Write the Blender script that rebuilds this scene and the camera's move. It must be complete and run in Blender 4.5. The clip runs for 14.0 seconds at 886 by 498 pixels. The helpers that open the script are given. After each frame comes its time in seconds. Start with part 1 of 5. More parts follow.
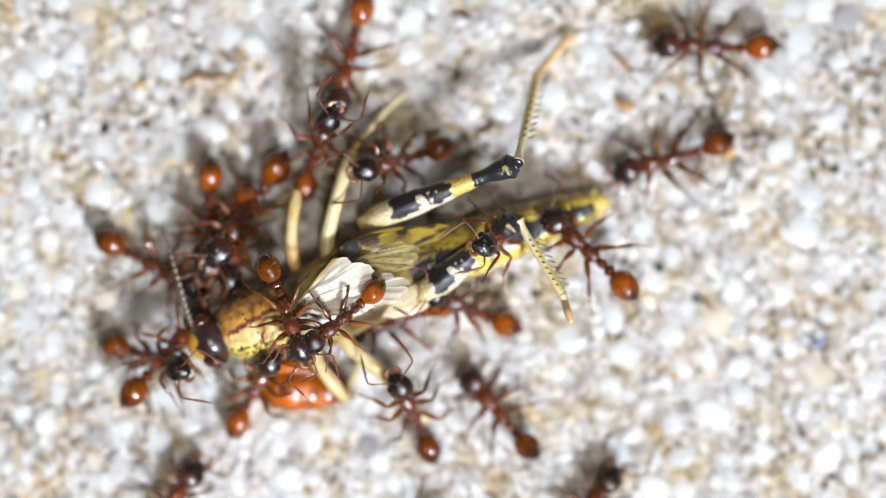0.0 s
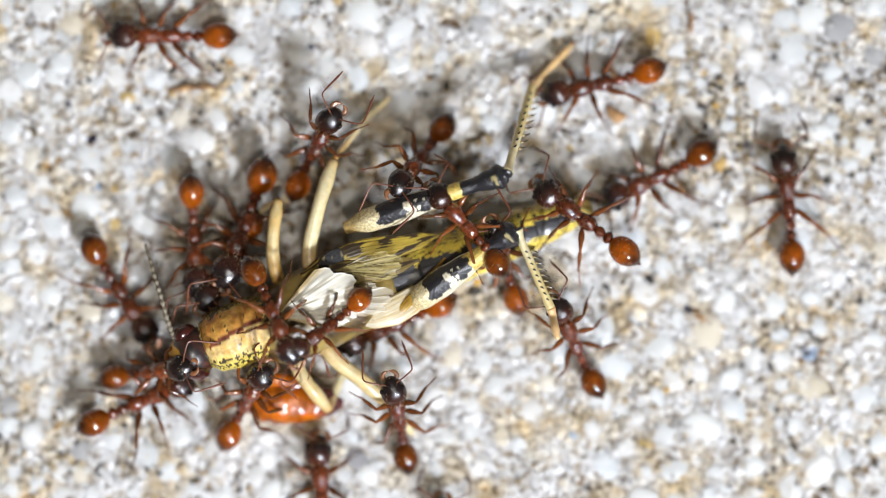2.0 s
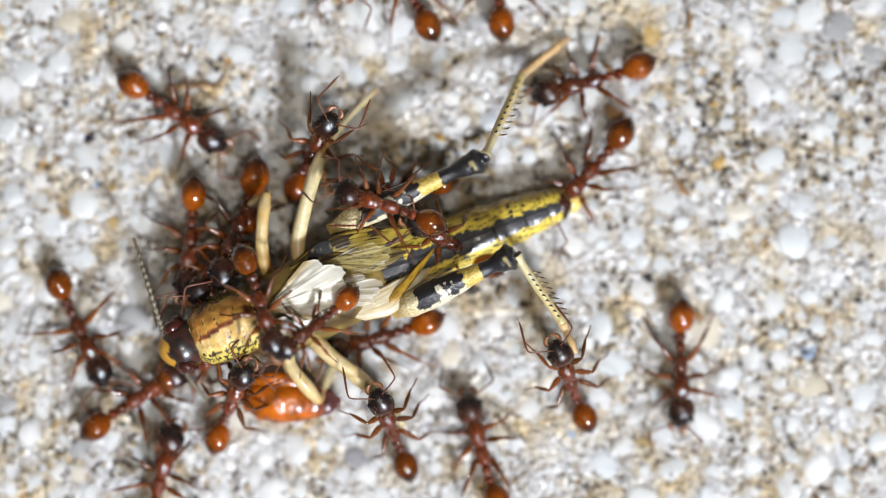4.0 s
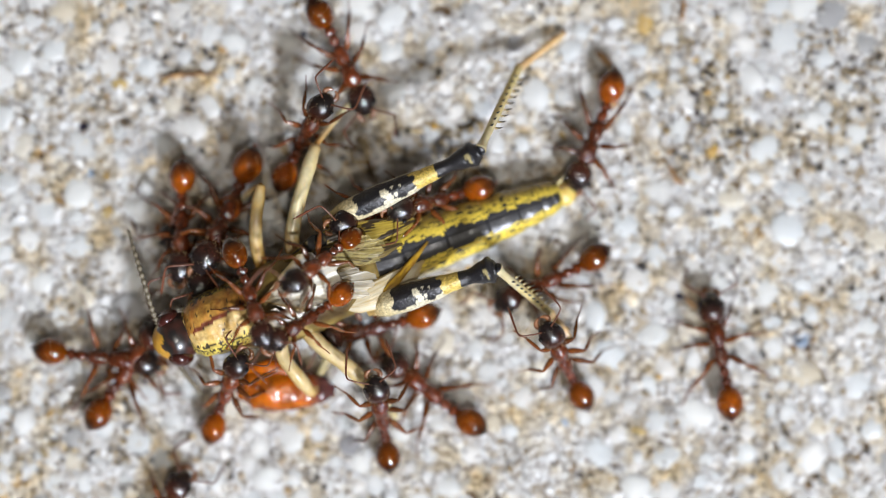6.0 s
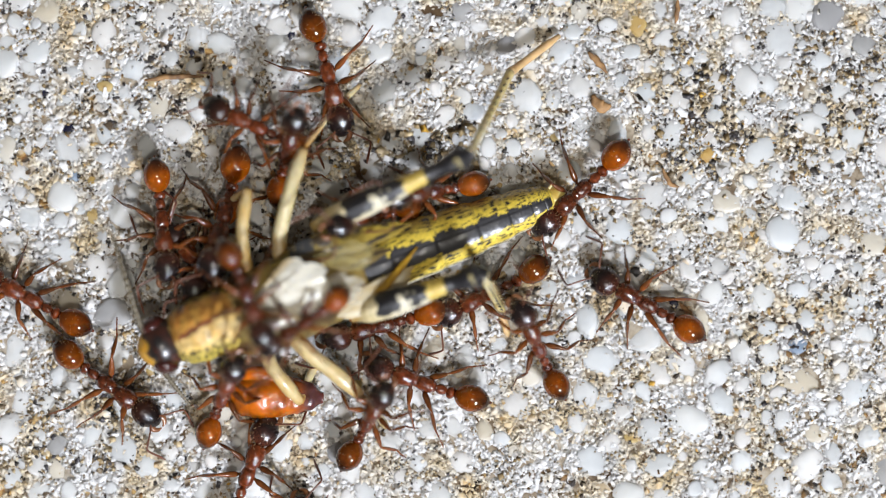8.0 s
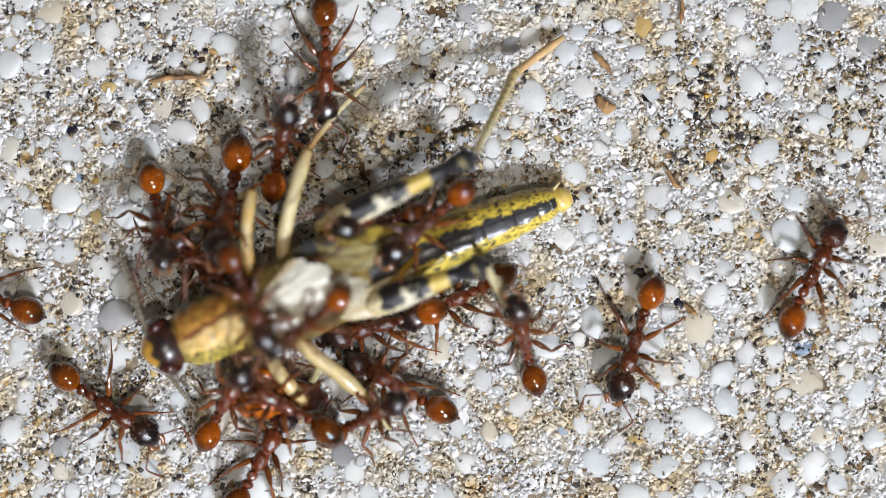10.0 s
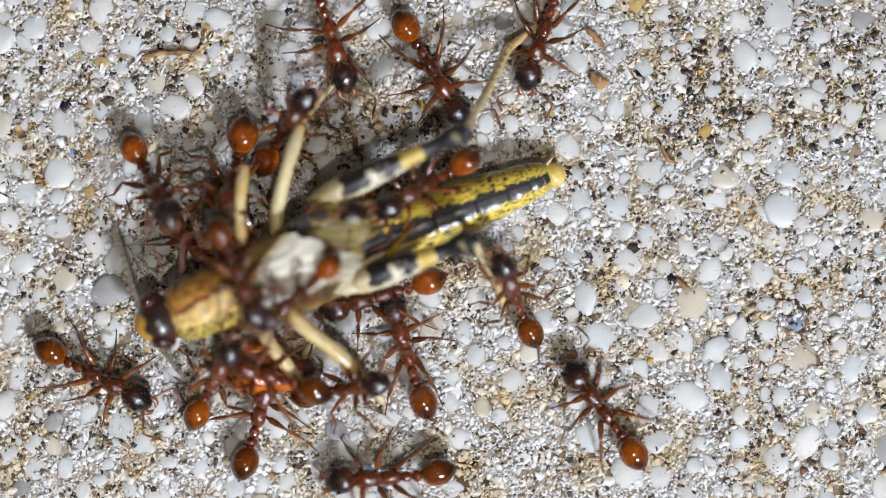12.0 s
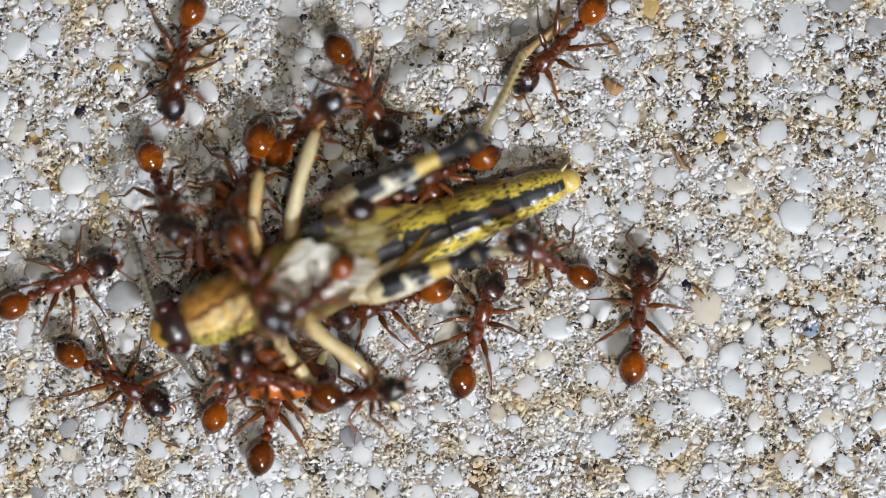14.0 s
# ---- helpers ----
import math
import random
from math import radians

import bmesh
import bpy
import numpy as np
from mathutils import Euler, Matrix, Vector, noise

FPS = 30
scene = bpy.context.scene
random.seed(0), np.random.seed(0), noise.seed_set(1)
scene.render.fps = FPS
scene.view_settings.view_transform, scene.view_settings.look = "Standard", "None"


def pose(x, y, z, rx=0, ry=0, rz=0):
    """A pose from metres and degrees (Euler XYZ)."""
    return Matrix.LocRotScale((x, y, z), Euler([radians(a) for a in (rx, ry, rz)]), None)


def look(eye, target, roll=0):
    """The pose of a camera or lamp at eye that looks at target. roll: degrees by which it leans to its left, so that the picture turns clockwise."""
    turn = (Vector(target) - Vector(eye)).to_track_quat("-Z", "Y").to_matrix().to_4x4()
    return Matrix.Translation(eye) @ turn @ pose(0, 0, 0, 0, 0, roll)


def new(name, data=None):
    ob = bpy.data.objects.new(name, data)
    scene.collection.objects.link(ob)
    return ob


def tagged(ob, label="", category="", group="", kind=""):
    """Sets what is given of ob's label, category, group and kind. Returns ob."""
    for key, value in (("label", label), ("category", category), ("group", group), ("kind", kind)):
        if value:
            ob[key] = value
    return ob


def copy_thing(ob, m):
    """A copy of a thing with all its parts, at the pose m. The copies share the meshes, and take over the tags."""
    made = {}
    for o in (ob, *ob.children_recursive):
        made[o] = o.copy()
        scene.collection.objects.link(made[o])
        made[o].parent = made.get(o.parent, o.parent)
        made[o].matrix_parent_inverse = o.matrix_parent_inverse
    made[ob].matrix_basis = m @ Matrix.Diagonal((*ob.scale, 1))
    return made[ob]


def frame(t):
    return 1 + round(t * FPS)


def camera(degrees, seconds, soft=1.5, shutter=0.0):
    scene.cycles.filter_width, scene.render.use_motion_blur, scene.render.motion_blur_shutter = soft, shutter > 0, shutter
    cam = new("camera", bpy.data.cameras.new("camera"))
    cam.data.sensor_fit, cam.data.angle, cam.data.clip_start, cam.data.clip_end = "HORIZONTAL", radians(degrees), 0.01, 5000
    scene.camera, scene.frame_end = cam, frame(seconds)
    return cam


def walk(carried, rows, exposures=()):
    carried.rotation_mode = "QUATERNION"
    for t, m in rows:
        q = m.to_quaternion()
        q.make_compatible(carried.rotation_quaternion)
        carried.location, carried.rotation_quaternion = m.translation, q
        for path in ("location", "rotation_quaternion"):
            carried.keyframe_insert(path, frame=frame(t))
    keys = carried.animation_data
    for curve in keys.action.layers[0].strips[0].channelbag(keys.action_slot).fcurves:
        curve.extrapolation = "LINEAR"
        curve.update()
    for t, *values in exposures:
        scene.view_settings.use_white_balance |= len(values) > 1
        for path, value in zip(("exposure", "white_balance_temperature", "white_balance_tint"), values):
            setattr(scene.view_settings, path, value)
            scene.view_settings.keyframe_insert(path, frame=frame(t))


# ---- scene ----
MM = 0.001  # every plan number below is in millimetres

# ---- camera: straight above the sand, carried by hand, with a macro lens focused once ----
cam = camera(12.0, 14.0, soft=0.95, shutter=0.4)
cam.data.dof.use_dof = True
cam.data.dof.focus_distance = 220.9 * MM
cam.data.dof.aperture_fstop = 8.9
cam.data.dof.aperture_blades = 8
CAMERA_PATH = [
    (0.00, -1.53, 0.95, 226.8),
    (0.50, -1.27, 0.99, 226.4),
    (1.00, -1.24, 1.09, 226.1),
    (1.50, -1.27, 1.28, 225.6),
    (2.00, -0.97, 1.58, 225.2),
    (2.50, -0.84, 1.86, 224.6),
    (3.00, -0.83, 2.08, 224.5),
    (3.20, -0.83, 2.11, 224.5),
    (5.30, -0.95, 0.24, 225.9),
    (5.50, -0.91, 0.46, 225.7),
    (6.00, -0.55, 0.89, 225.3),
    (6.45, -0.26, 1.06, 224.6),
    (6.50, -0.21, 1.09, 224.3),
    (6.95, 0.10, 1.14, 221.8),
    (7.00, 0.12, 1.14, 221.8),
    (7.50, 0.03, 1.17, 221.8),
    (8.00, -0.03, 1.14, 221.8),
    (8.20, -0.06, 1.11, 221.8),
    (10.30, -0.27, 1.20, 221.3),
    (10.50, -0.27, 1.08, 221.3),
    (11.00, -0.21, 0.51, 221.3),
    (11.50, -0.03, 0.07, 221.3),
    (12.00, 0.09, -0.11, 221.3),
    (12.50, 0.03, 0.01, 221.3),
    (13.00, -0.27, 0.22, 221.3),
    (13.50, -0.45, 0.28, 221.3),
    (14.00, -0.68, 0.22, 221.3),
]
# the picture darkens slowly as the clip goes on
EXPOSURES = [(0.0, 0.34), (1.5, 0.27), (3.0, 0.22), (5.5, 0.06), (8.0, 0.02), (10.5, -0.1), (14.0, -0.24)]
walk(cam, [(t, pose(x * MM, y * MM, z * MM)) for t, x, y, z in CAMERA_PATH], EXPOSURES)

# ---- light: a lamp low on the near side, a small weak one beside the lens, and the dim room round the sand ----
world = bpy.data.worlds.new("room")
scene.world = world
world.use_nodes = True
sky = world.node_tree.nodes["Background"]
sky.inputs["Color"].default_value = (1.0, 0.87, 0.72, 1)
sky.inputs["Strength"].default_value = 0.11

for energy, size, colour, eye in ((5.35, 90, (0.905, 0.955, 1.07), (200, -380, 410)), (0.24, 11, (1.0, 0.94, 0.86), (10, -62, 262))):
    lamp_data = bpy.data.lights.new("macro_lamp", "AREA")
    lamp_data.shape, lamp_data.size, lamp_data.energy, lamp_data.color = "DISK", size * MM, energy, colour
    lamp = new("macro_lamp", lamp_data)
    lamp.matrix_world = look(Vector(eye) * MM, (0, 0, 0))

# ---- materials ----
def material(name):
    m = bpy.data.materials.new(name)
    m.use_nodes = True
    nodes, links = m.node_tree.nodes, m.node_tree.links
    return m, nodes, links, nodes["Principled BSDF"]


def ramp(nodes, stops, smooth=True):
    r = nodes.new("ShaderNodeValToRGB")
    r.color_ramp.interpolation = "LINEAR" if smooth else "CONSTANT"
    while len(r.color_ramp.elements) < len(stops):
        r.color_ramp.elements.new(0.5)
    for e, (at, colour) in zip(r.color_ramp.elements, stops):
        e.position, e.color = at, (*colour, 1)
    return r


def noise_node(nodes, links, scale, detail=3.0, space="Object"):
    coord = nodes.new("ShaderNodeTexCoord")
    n = nodes.new("ShaderNodeTexNoise")
    n.inputs["Scale"].default_value, n.inputs["Detail"].default_value = scale, detail
    links.new(coord.outputs[space], n.inputs["Vector"])
    return n


def bump(nodes, links, shader, height, distance, strength=0.5):
    b = nodes.new("ShaderNodeBump")
    b.inputs["Distance"].default_value, b.inputs["Strength"].default_value = distance, strength
    links.new(height, b.inputs["Height"])
    links.new(b.outputs["Normal"], shader.inputs["Normal"])
    links.new(b.outputs["Normal"], shader.inputs["Coat Normal"])


def mottled(nodes, links, source, noise_out, low, high):
    """source times a factor between low and high that follows the noise."""
    span = nodes.new("ShaderNodeMapRange")
    span.inputs["From Min"].default_value, span.inputs["From Max"].default_value = 0.3, 0.7
    span.inputs["To Min"].default_value, span.inputs["To Max"].default_value = low, high
    links.new(noise_out, span.inputs["Value"])
    mix = nodes.new("ShaderNodeMix")
    mix.data_type, mix.blend_type = "RGBA", "MULTIPLY"
    mix.inputs["Factor"].default_value = 1.0
    links.new(source, mix.inputs["A"])
    links.new(span.outputs["Result"], mix.inputs["B"])
    return mix.outputs["Result"]


def cuticle(name, colour, rough, coat=0.3, grain=2500.0, relief=0.02, scatter=0.0, low=0.6, high=1.25, tip=None, turn=(0.3, 0.8), vary=0.0, strength=0.5):
    """Shiny insect skin. tip: the colour towards the rear end of the part."""
    m, nodes, links, shader = material(name)
    n = noise_node(nodes, links, grain, 4)
    rgb = nodes.new("ShaderNodeRGB")
    rgb.outputs[0].default_value = (*colour, 1)
    base = rgb.outputs[0]
    if tip:
        coord = nodes.new("ShaderNodeTexCoord")
        axis = nodes.new("ShaderNodeSeparateXYZ")
        links.new(coord.outputs["Generated"], axis.inputs[0])
        r = ramp(nodes, [(0.0, tip), (turn[0], tip), (turn[1], colour), (1.0, colour)])
        links.new(axis.outputs["X"], r.inputs["Fac"])
        base = r.outputs["Color"]
    if vary:  # each one a little lighter or darker than the next
        info = nodes.new("ShaderNodeObjectInfo")
        base = mottled(nodes, links, base, info.outputs["Random"], 1 - vary, 1 + 0.4 * vary)
    links.new(mottled(nodes, links, base, n.outputs["Fac"], low, high), shader.inputs["Base Color"])
    shader.inputs["Roughness"].default_value = rough
    shader.inputs["Coat Weight"].default_value = coat
    shader.inputs["Coat Roughness"].default_value = 0.08
    if scatter:
        shader.inputs["Subsurface Weight"].default_value = scatter
        shader.inputs["Subsurface Radius"].default_value = (0.6, 0.2, 0.06)
        shader.inputs["Subsurface Scale"].default_value = 0.0006
    bump(nodes, links, shader, n.outputs["Fac"], relief * MM, strength)
    return m


def painted(name, rough, coat, grain, relief, low=0.75, high=1.15, scatter=0.0, gloss=0.15):
    """Insect skin whose natural markings are stored on the mesh."""
    m, nodes, links, shader = material(name)
    marks = nodes.new("ShaderNodeAttribute")
    marks.attribute_name = "marking"
    n = noise_node(nodes, links, grain, 4)
    links.new(mottled(nodes, links, marks.outputs["Color"], n.outputs["Fac"], low, high), shader.inputs["Base Color"])
    shader.inputs["Roughness"].default_value = rough
    shader.inputs["Coat Weight"].default_value = coat
    shader.inputs["Coat Roughness"].default_value = gloss
    if scatter:
        shader.inputs["Subsurface Weight"].default_value = scatter
        shader.inputs["Subsurface Radius"].default_value = (0.5, 0.35, 0.2)
        shader.inputs["Subsurface Scale"].default_value = 0.0005
    bump(nodes, links, shader, n.outputs["Fac"], relief * MM)
    return m


ANT_HEAD = cuticle("ant_head_skin", (0.012, 0.007, 0.007), 0.22, 0.35, 9000, 0.05, low=0.4, high=1.3, tip=(0.06, 0.015, 0.007), turn=(0.05, 0.55), vary=0.35)
ANT_BODY = cuticle("ant_body_skin", (0.12, 0.025, 0.006), 0.16, 0.5, 4500, 0.1, low=0.35, high=1.4, vary=0.35, strength=0.7)
ANT_GASTER = cuticle("ant_gaster_skin", (0.26, 0.058, 0.0015), 0.1, 0.4, 2500, 0.012, 0.25, 0.45, 1.15, tip=(0.03, 0.011, 0.006), turn=(0.06, 0.55), vary=0.45)
ANT_LEG = cuticle("ant_leg_skin", (0.15, 0.045, 0.01), 0.2, 0.4, 4000, 0.01, 0.15, vary=0.4)
BRISTLE = cuticle("ant_bristle", (0.5, 0.36, 0.18), 0.35, 0.2, 4000, 0.01)
ANT_EYE = cuticle("ant_eye_skin", (0.01, 0.008, 0.008), 0.2, 0.5, 9000, 0.01)
ANT_FEELER = cuticle("ant_feeler_skin", (0.14, 0.045, 0.02), 0.4, 0.1, 6000, 0.02)
ANT_JAW = cuticle("ant_jaw_skin", (0.2, 0.08, 0.03), 0.3, 0.3, 5000, 0.01)

HOPPER_SKIN = painted("hopper_skin", 0.34, 0.25, 2500, 0.03, 0.82, 1.08, scatter=0.4)
HOPPER_BELLY = painted("hopper_abdomen_skin", 0.6, 0.75, 6000, 0.04, 0.75, 1.15, gloss=0.2)
HOPPER_THIGH = painted("hopper_thigh_skin", 0.32, 0.2, 8000, 0.12, 0.55, 1.3)
HOPPER_SHIELD = painted("hopper_shield_skin", 0.42, 0.2, 2200, 0.12, 0.6, 1.25)
VELVET = painted("hopper_velvet_skin", 0.8, 0.0, 9000, 0.08, 0.6, 1.2)
HOPPER_EYE = cuticle("hopper_eye_skin", (0.045, 0.009, 0.007), 0.18, 0.6, 900, 0.01)
HOPPER_FEELER = cuticle("hopper_feeler_skin", (0.17, 0.145, 0.1), 0.5, 0.1, 5000, 0.03)
AMBER = cuticle("amber_skin", (0.09, 0.03, 0.028), 0.26, 0.15, 900, 0.2, 0.5, 0.25, 1.5, tip=(0.42, 0.1, 0.003), turn=(0.66, 0.86))


def wing_material(name, clear=0.0):
    m, nodes, links, shader = material(name)
    n = noise_node(nodes, links, 1500, 4)
    marks = nodes.new("ShaderNodeAttribute")
    marks.attribute_name = "marking"
    links.new(mottled(nodes, links, marks.outputs["Color"], n.outputs["Fac"], 0.85, 1.05), shader.inputs["Base Color"])
    shader.inputs["Roughness"].default_value = 0.32
    shader.inputs["Subsurface Weight"].default_value = 0.3
    shader.inputs["Subsurface Radius"].default_value = (0.4, 0.35, 0.25)
    shader.inputs["Subsurface Scale"].default_value = 0.0004
    bump(nodes, links, shader, n.outputs["Fac"], 0.02 * MM)
    if clear:  # a thin membrane that lets the body show through
        glassy = nodes.new("ShaderNodeBsdfTransparent")
        both = nodes.new("ShaderNodeMixShader")
        both.inputs["Fac"].default_value = clear
        links.new(shader.outputs["BSDF"], both.inputs[1])
        links.new(glassy.outputs["BSDF"], both.inputs[2])
        links.new(both.outputs["Shader"], nodes["Material Output"].inputs["Surface"])
    return m


WING, MEMBRANE = wing_material("wing_skin"), wing_material("wing_membrane", 0.7)


def sand_material():
    """The packed dust between the grains."""
    m, nodes, links, shader = material("sand_dust")
    fine = noise_node(nodes, links, 2600, 5)
    wide = noise_node(nodes, links, 90, 3)
    dirt = noise_node(nodes, links, 420, 4)
    r = ramp(nodes, [(0.28, (0.1, 0.07, 0.045)), (0.4, (0.27, 0.22, 0.16)), (0.7, (0.47, 0.43, 0.36))])
    links.new(fine.outputs["Fac"], r.inputs["Fac"])
    brown = ramp(nodes, [(0.0, (0.14, 0.09, 0.04)), (0.39, (0.24, 0.16, 0.08)), (0.49, (0.9, 0.86, 0.78)), (0.58, (1, 1, 1))])
    links.new(dirt.outputs["Fac"], brown.inputs["Fac"])
    mix = nodes.new("ShaderNodeMix")
    mix.data_type, mix.blend_type = "RGBA", "MULTIPLY"
    mix.inputs["Factor"].default_value = 1.0
    links.new(mottled(nodes, links, r.outputs["Color"], wide.outputs["Fac"], 0.85, 1.1), mix.inputs["A"])
    links.new(brown.outputs["Color"], mix.inputs["B"])
    links.new(mix.outputs["Result"], shader.inputs["Base Color"])
    shader.inputs["Roughness"].default_value = 0.9
    bump(nodes, links, shader, fine.outputs["Fac"], 0.06 * MM, 0.5)
    return m


def let_through(nodes, links, shader, colour, share):
    """Quartz: a share of the light passes through the grain."""
    pale = nodes.new("ShaderNodeBsdfTranslucent")
    links.new(colour, pale.inputs["Color"])
    both = nodes.new("ShaderNodeMixShader")
    both.inputs["Fac"].default_value = share
    links.new(shader.outputs["BSDF"], both.inputs[1])
    links.new(pale.outputs["BSDF"], both.inputs[2])
    links.new(both.outputs["Shader"], nodes["Material Output"].inputs["Surface"])


def soak(shader, weight, depth):
    """Light spreads inside the clear grain and comes out round about."""
    shader.inputs["Subsurface Weight"].default_value = weight
    shader.inputs["Subsurface Radius"].default_value = (0.9, 0.95, 1.0)
    shader.inputs["Subsurface Scale"].default_value = depth


def crumb_material():
    m, nodes, links, shader = material("sand_crumbs")
    geo = nodes.new("ShaderNodeNewGeometry")
    r = ramp(nodes, [(0.0, (0.79, 0.795, 0.795)), (0.3, (0.75, 0.755, 0.755)), (0.44, (0.79, 0.795, 0.79)), (0.86, (0.72, 0.7, 0.65)),
                     (0.9, (0.62, 0.55, 0.44)), (0.93, (0.5, 0.37, 0.19)), (0.95, (0.26, 0.16, 0.07)), (0.965, (0.12, 0.09, 0.06)),
                     (0.985, (0.05, 0.045, 0.045))], False)
    patch = noise_node(nodes, links, 170, 3)
    lean = nodes.new("ShaderNodeMath")
    lean.operation = "MULTIPLY_ADD"
    lean.inputs[1].default_value, lean.inputs[2].default_value = 0.9, -0.47
    links.new(patch.outputs["Fac"], lean.inputs[0])
    total = nodes.new("ShaderNodeMath")
    total.operation = "ADD"
    links.new(geo.outputs["Random Per Island"], total.inputs[0])
    links.new(lean.outputs[0], total.inputs[1])
    links.new(total.outputs[0], r.inputs["Fac"])
    n = noise_node(nodes, links, 4200, 3)
    stain = noise_node(nodes, links, 330, 5)
    warm = ramp(nodes, [(0.48, (1.0, 1.0, 1.0)), (0.56, (0.98, 0.89, 0.73)), (0.67, (0.86, 0.67, 0.41))])
    links.new(stain.outputs["Fac"], warm.inputs["Fac"])
    mix = nodes.new("ShaderNodeMix")
    mix.data_type, mix.blend_type = "RGBA", "MULTIPLY"
    mix.inputs["Factor"].default_value = 1.0
    links.new(mottled(nodes, links, r.outputs["Color"], n.outputs["Fac"], 0.85, 1.03), mix.inputs["A"])
    links.new(warm.outputs["Color"], mix.inputs["B"])
    links.new(mix.outputs["Result"], shader.inputs["Base Color"])
    shader.inputs["Roughness"].default_value = 0.55
    bump(nodes, links, shader, n.outputs["Fac"], 0.03 * MM, 0.4)
    soak(shader, 0.75, 0.00016)
    shader.inputs["Specular IOR Level"].default_value = 0.18
    return m


def pebble_material(name, a, b, rough=0.5, heap=False):
    m, nodes, links, shader = material(name)
    n = noise_node(nodes, links, 700, 4)
    speck = noise_node(nodes, links, 2400, 2)
    info = nodes.new("ShaderNodeNewGeometry" if heap else "ShaderNodeObjectInfo")
    r = ramp(nodes, [(0.0, a), (1.0, b)])
    links.new(info.outputs["Random Per Island" if heap else "Random"], r.inputs["Fac"])
    dark = ramp(nodes, [(0.0, (0.12, 0.1, 0.08)), (0.26, (0.12, 0.1, 0.08)), (0.3, (1, 1, 1)), (1.0, (1, 1, 1))])
    links.new(speck.outputs["Fac"], dark.inputs["Fac"])
    mix = nodes.new("ShaderNodeMix")
    mix.data_type, mix.blend_type = "RGBA", "MULTIPLY"
    mix.inputs["Factor"].default_value = 1.0
    links.new(mottled(nodes, links, r.outputs["Color"], n.outputs["Fac"], 0.88, 1.06), mix.inputs["A"])
    links.new(dark.outputs["Color"], mix.inputs["B"])
    links.new(mix.outputs["Result"], shader.inputs["Base Color"])
    shader.inputs["Roughness"].default_value = rough
    bump(nodes, links, shader, n.outputs["Fac"], 0.05 * MM, 0.5)
    soak(shader, 0.9, 0.0007)
    let_through(nodes, links, shader, mix.outputs["Result"], 0.12)
    return m


def flake_material():
    """Ochre, brown and black mineral flakes."""
    m, nodes, links, shader = material("dark_flakes")
    geo = nodes.new("ShaderNodeNewGeometry")
    r = ramp(nodes, [(0.0, (0.5, 0.4, 0.24)), (0.2, (0.3, 0.22, 0.11)), (0.42, (0.16, 0.12, 0.07)), (0.6, (0.05, 0.045, 0.04)),
                     (0.8, (0.5, 0.42, 0.28)), (0.86, (0.06, 0.055, 0.06)), (0.985, (0.55, 0.32, 0.05))], False)
    links.new(geo.outputs["Random Per Island"], r.inputs["Fac"])
    n = noise_node(nodes, links, 3500, 3)
    links.new(mottled(nodes, links, r.outputs["Color"], n.outputs["Fac"], 0.6, 1.3), shader.inputs["Base Color"])
    shader.inputs["Roughness"].default_value = 0.4
    bump(nodes, links, shader, n.outputs["Fac"], 0.05 * MM, 0.6)
    return m


SAND, CRUMBS, FLAKES = sand_material(), crumb_material(), flake_material()
QUARTZ = pebble_material("quartz_pebble", (0.64, 0.67, 0.68), (0.72, 0.73, 0.71), 0.4)
CREAM = pebble_material("cream_pebble", (0.64, 0.58, 0.46), (0.68, 0.65, 0.57), 0.42)
GREY = pebble_material("grey_pebble", (0.3, 0.3, 0.31), (0.42, 0.42, 0.41))
INDIGO = pebble_material("indigo_pebble", (0.008, 0.009, 0.03), (0.02, 0.02, 0.05), 0.25)
BLUE = pebble_material("blue_pebble", (0.2, 0.29, 0.42), (0.4, 0.48, 0.6))
HEAP = pebble_material("small_pebbles", (0.61, 0.64, 0.65), (0.73, 0.72, 0.69), heap=True)
OCHRE = pebble_material("ochre_pebble", (0.55, 0.34, 0.08), (0.62, 0.46, 0.2), 0.45)


def straw_material():
    m, nodes, links, shader = material("dry_fibre")
    n = noise_node(nodes, links, 1800, 4)
    r = ramp(nodes, [(0.3, (0.12, 0.06, 0.025)), (0.65, (0.42, 0.24, 0.1))])
    links.new(n.outputs["Fac"], r.inputs["Fac"])
    links.new(r.outputs["Color"], shader.inputs["Base Color"])
    shader.inputs["Roughness"].default_value = 0.7
    bump(nodes, links, shader, n.outputs["Fac"], 0.05 * MM)
    return m


FIBRE = straw_material()


# ---- mesh helpers (millimetres in, metres out) ----
def smooth(t):
    t = max(0.0, min(1.0, t))
    return t * t * (3 - 2 * t)


def finish(name, verts, faces, mat, parent=None, label="", colours=None, flat=False):
    """Link a mesh as one object, under parent if that is given."""
    mesh = bpy.data.meshes.new(name)
    mesh.from_pydata([tuple(c * MM for c in v) for v in verts], [], faces)
    mesh.polygons.foreach_set("use_smooth", [not flat] * len(faces))
    if colours:
        layer = mesh.color_attributes.new("marking", "FLOAT_COLOR", "POINT")
        layer.data.foreach_set("color", [c for colour in colours for c in (*colour, 1)])
    mesh.materials.append(mat)
    mesh.validate()
    ob = new(name, mesh)
    if parent:
        ob.parent = parent
    return tagged(ob, label)


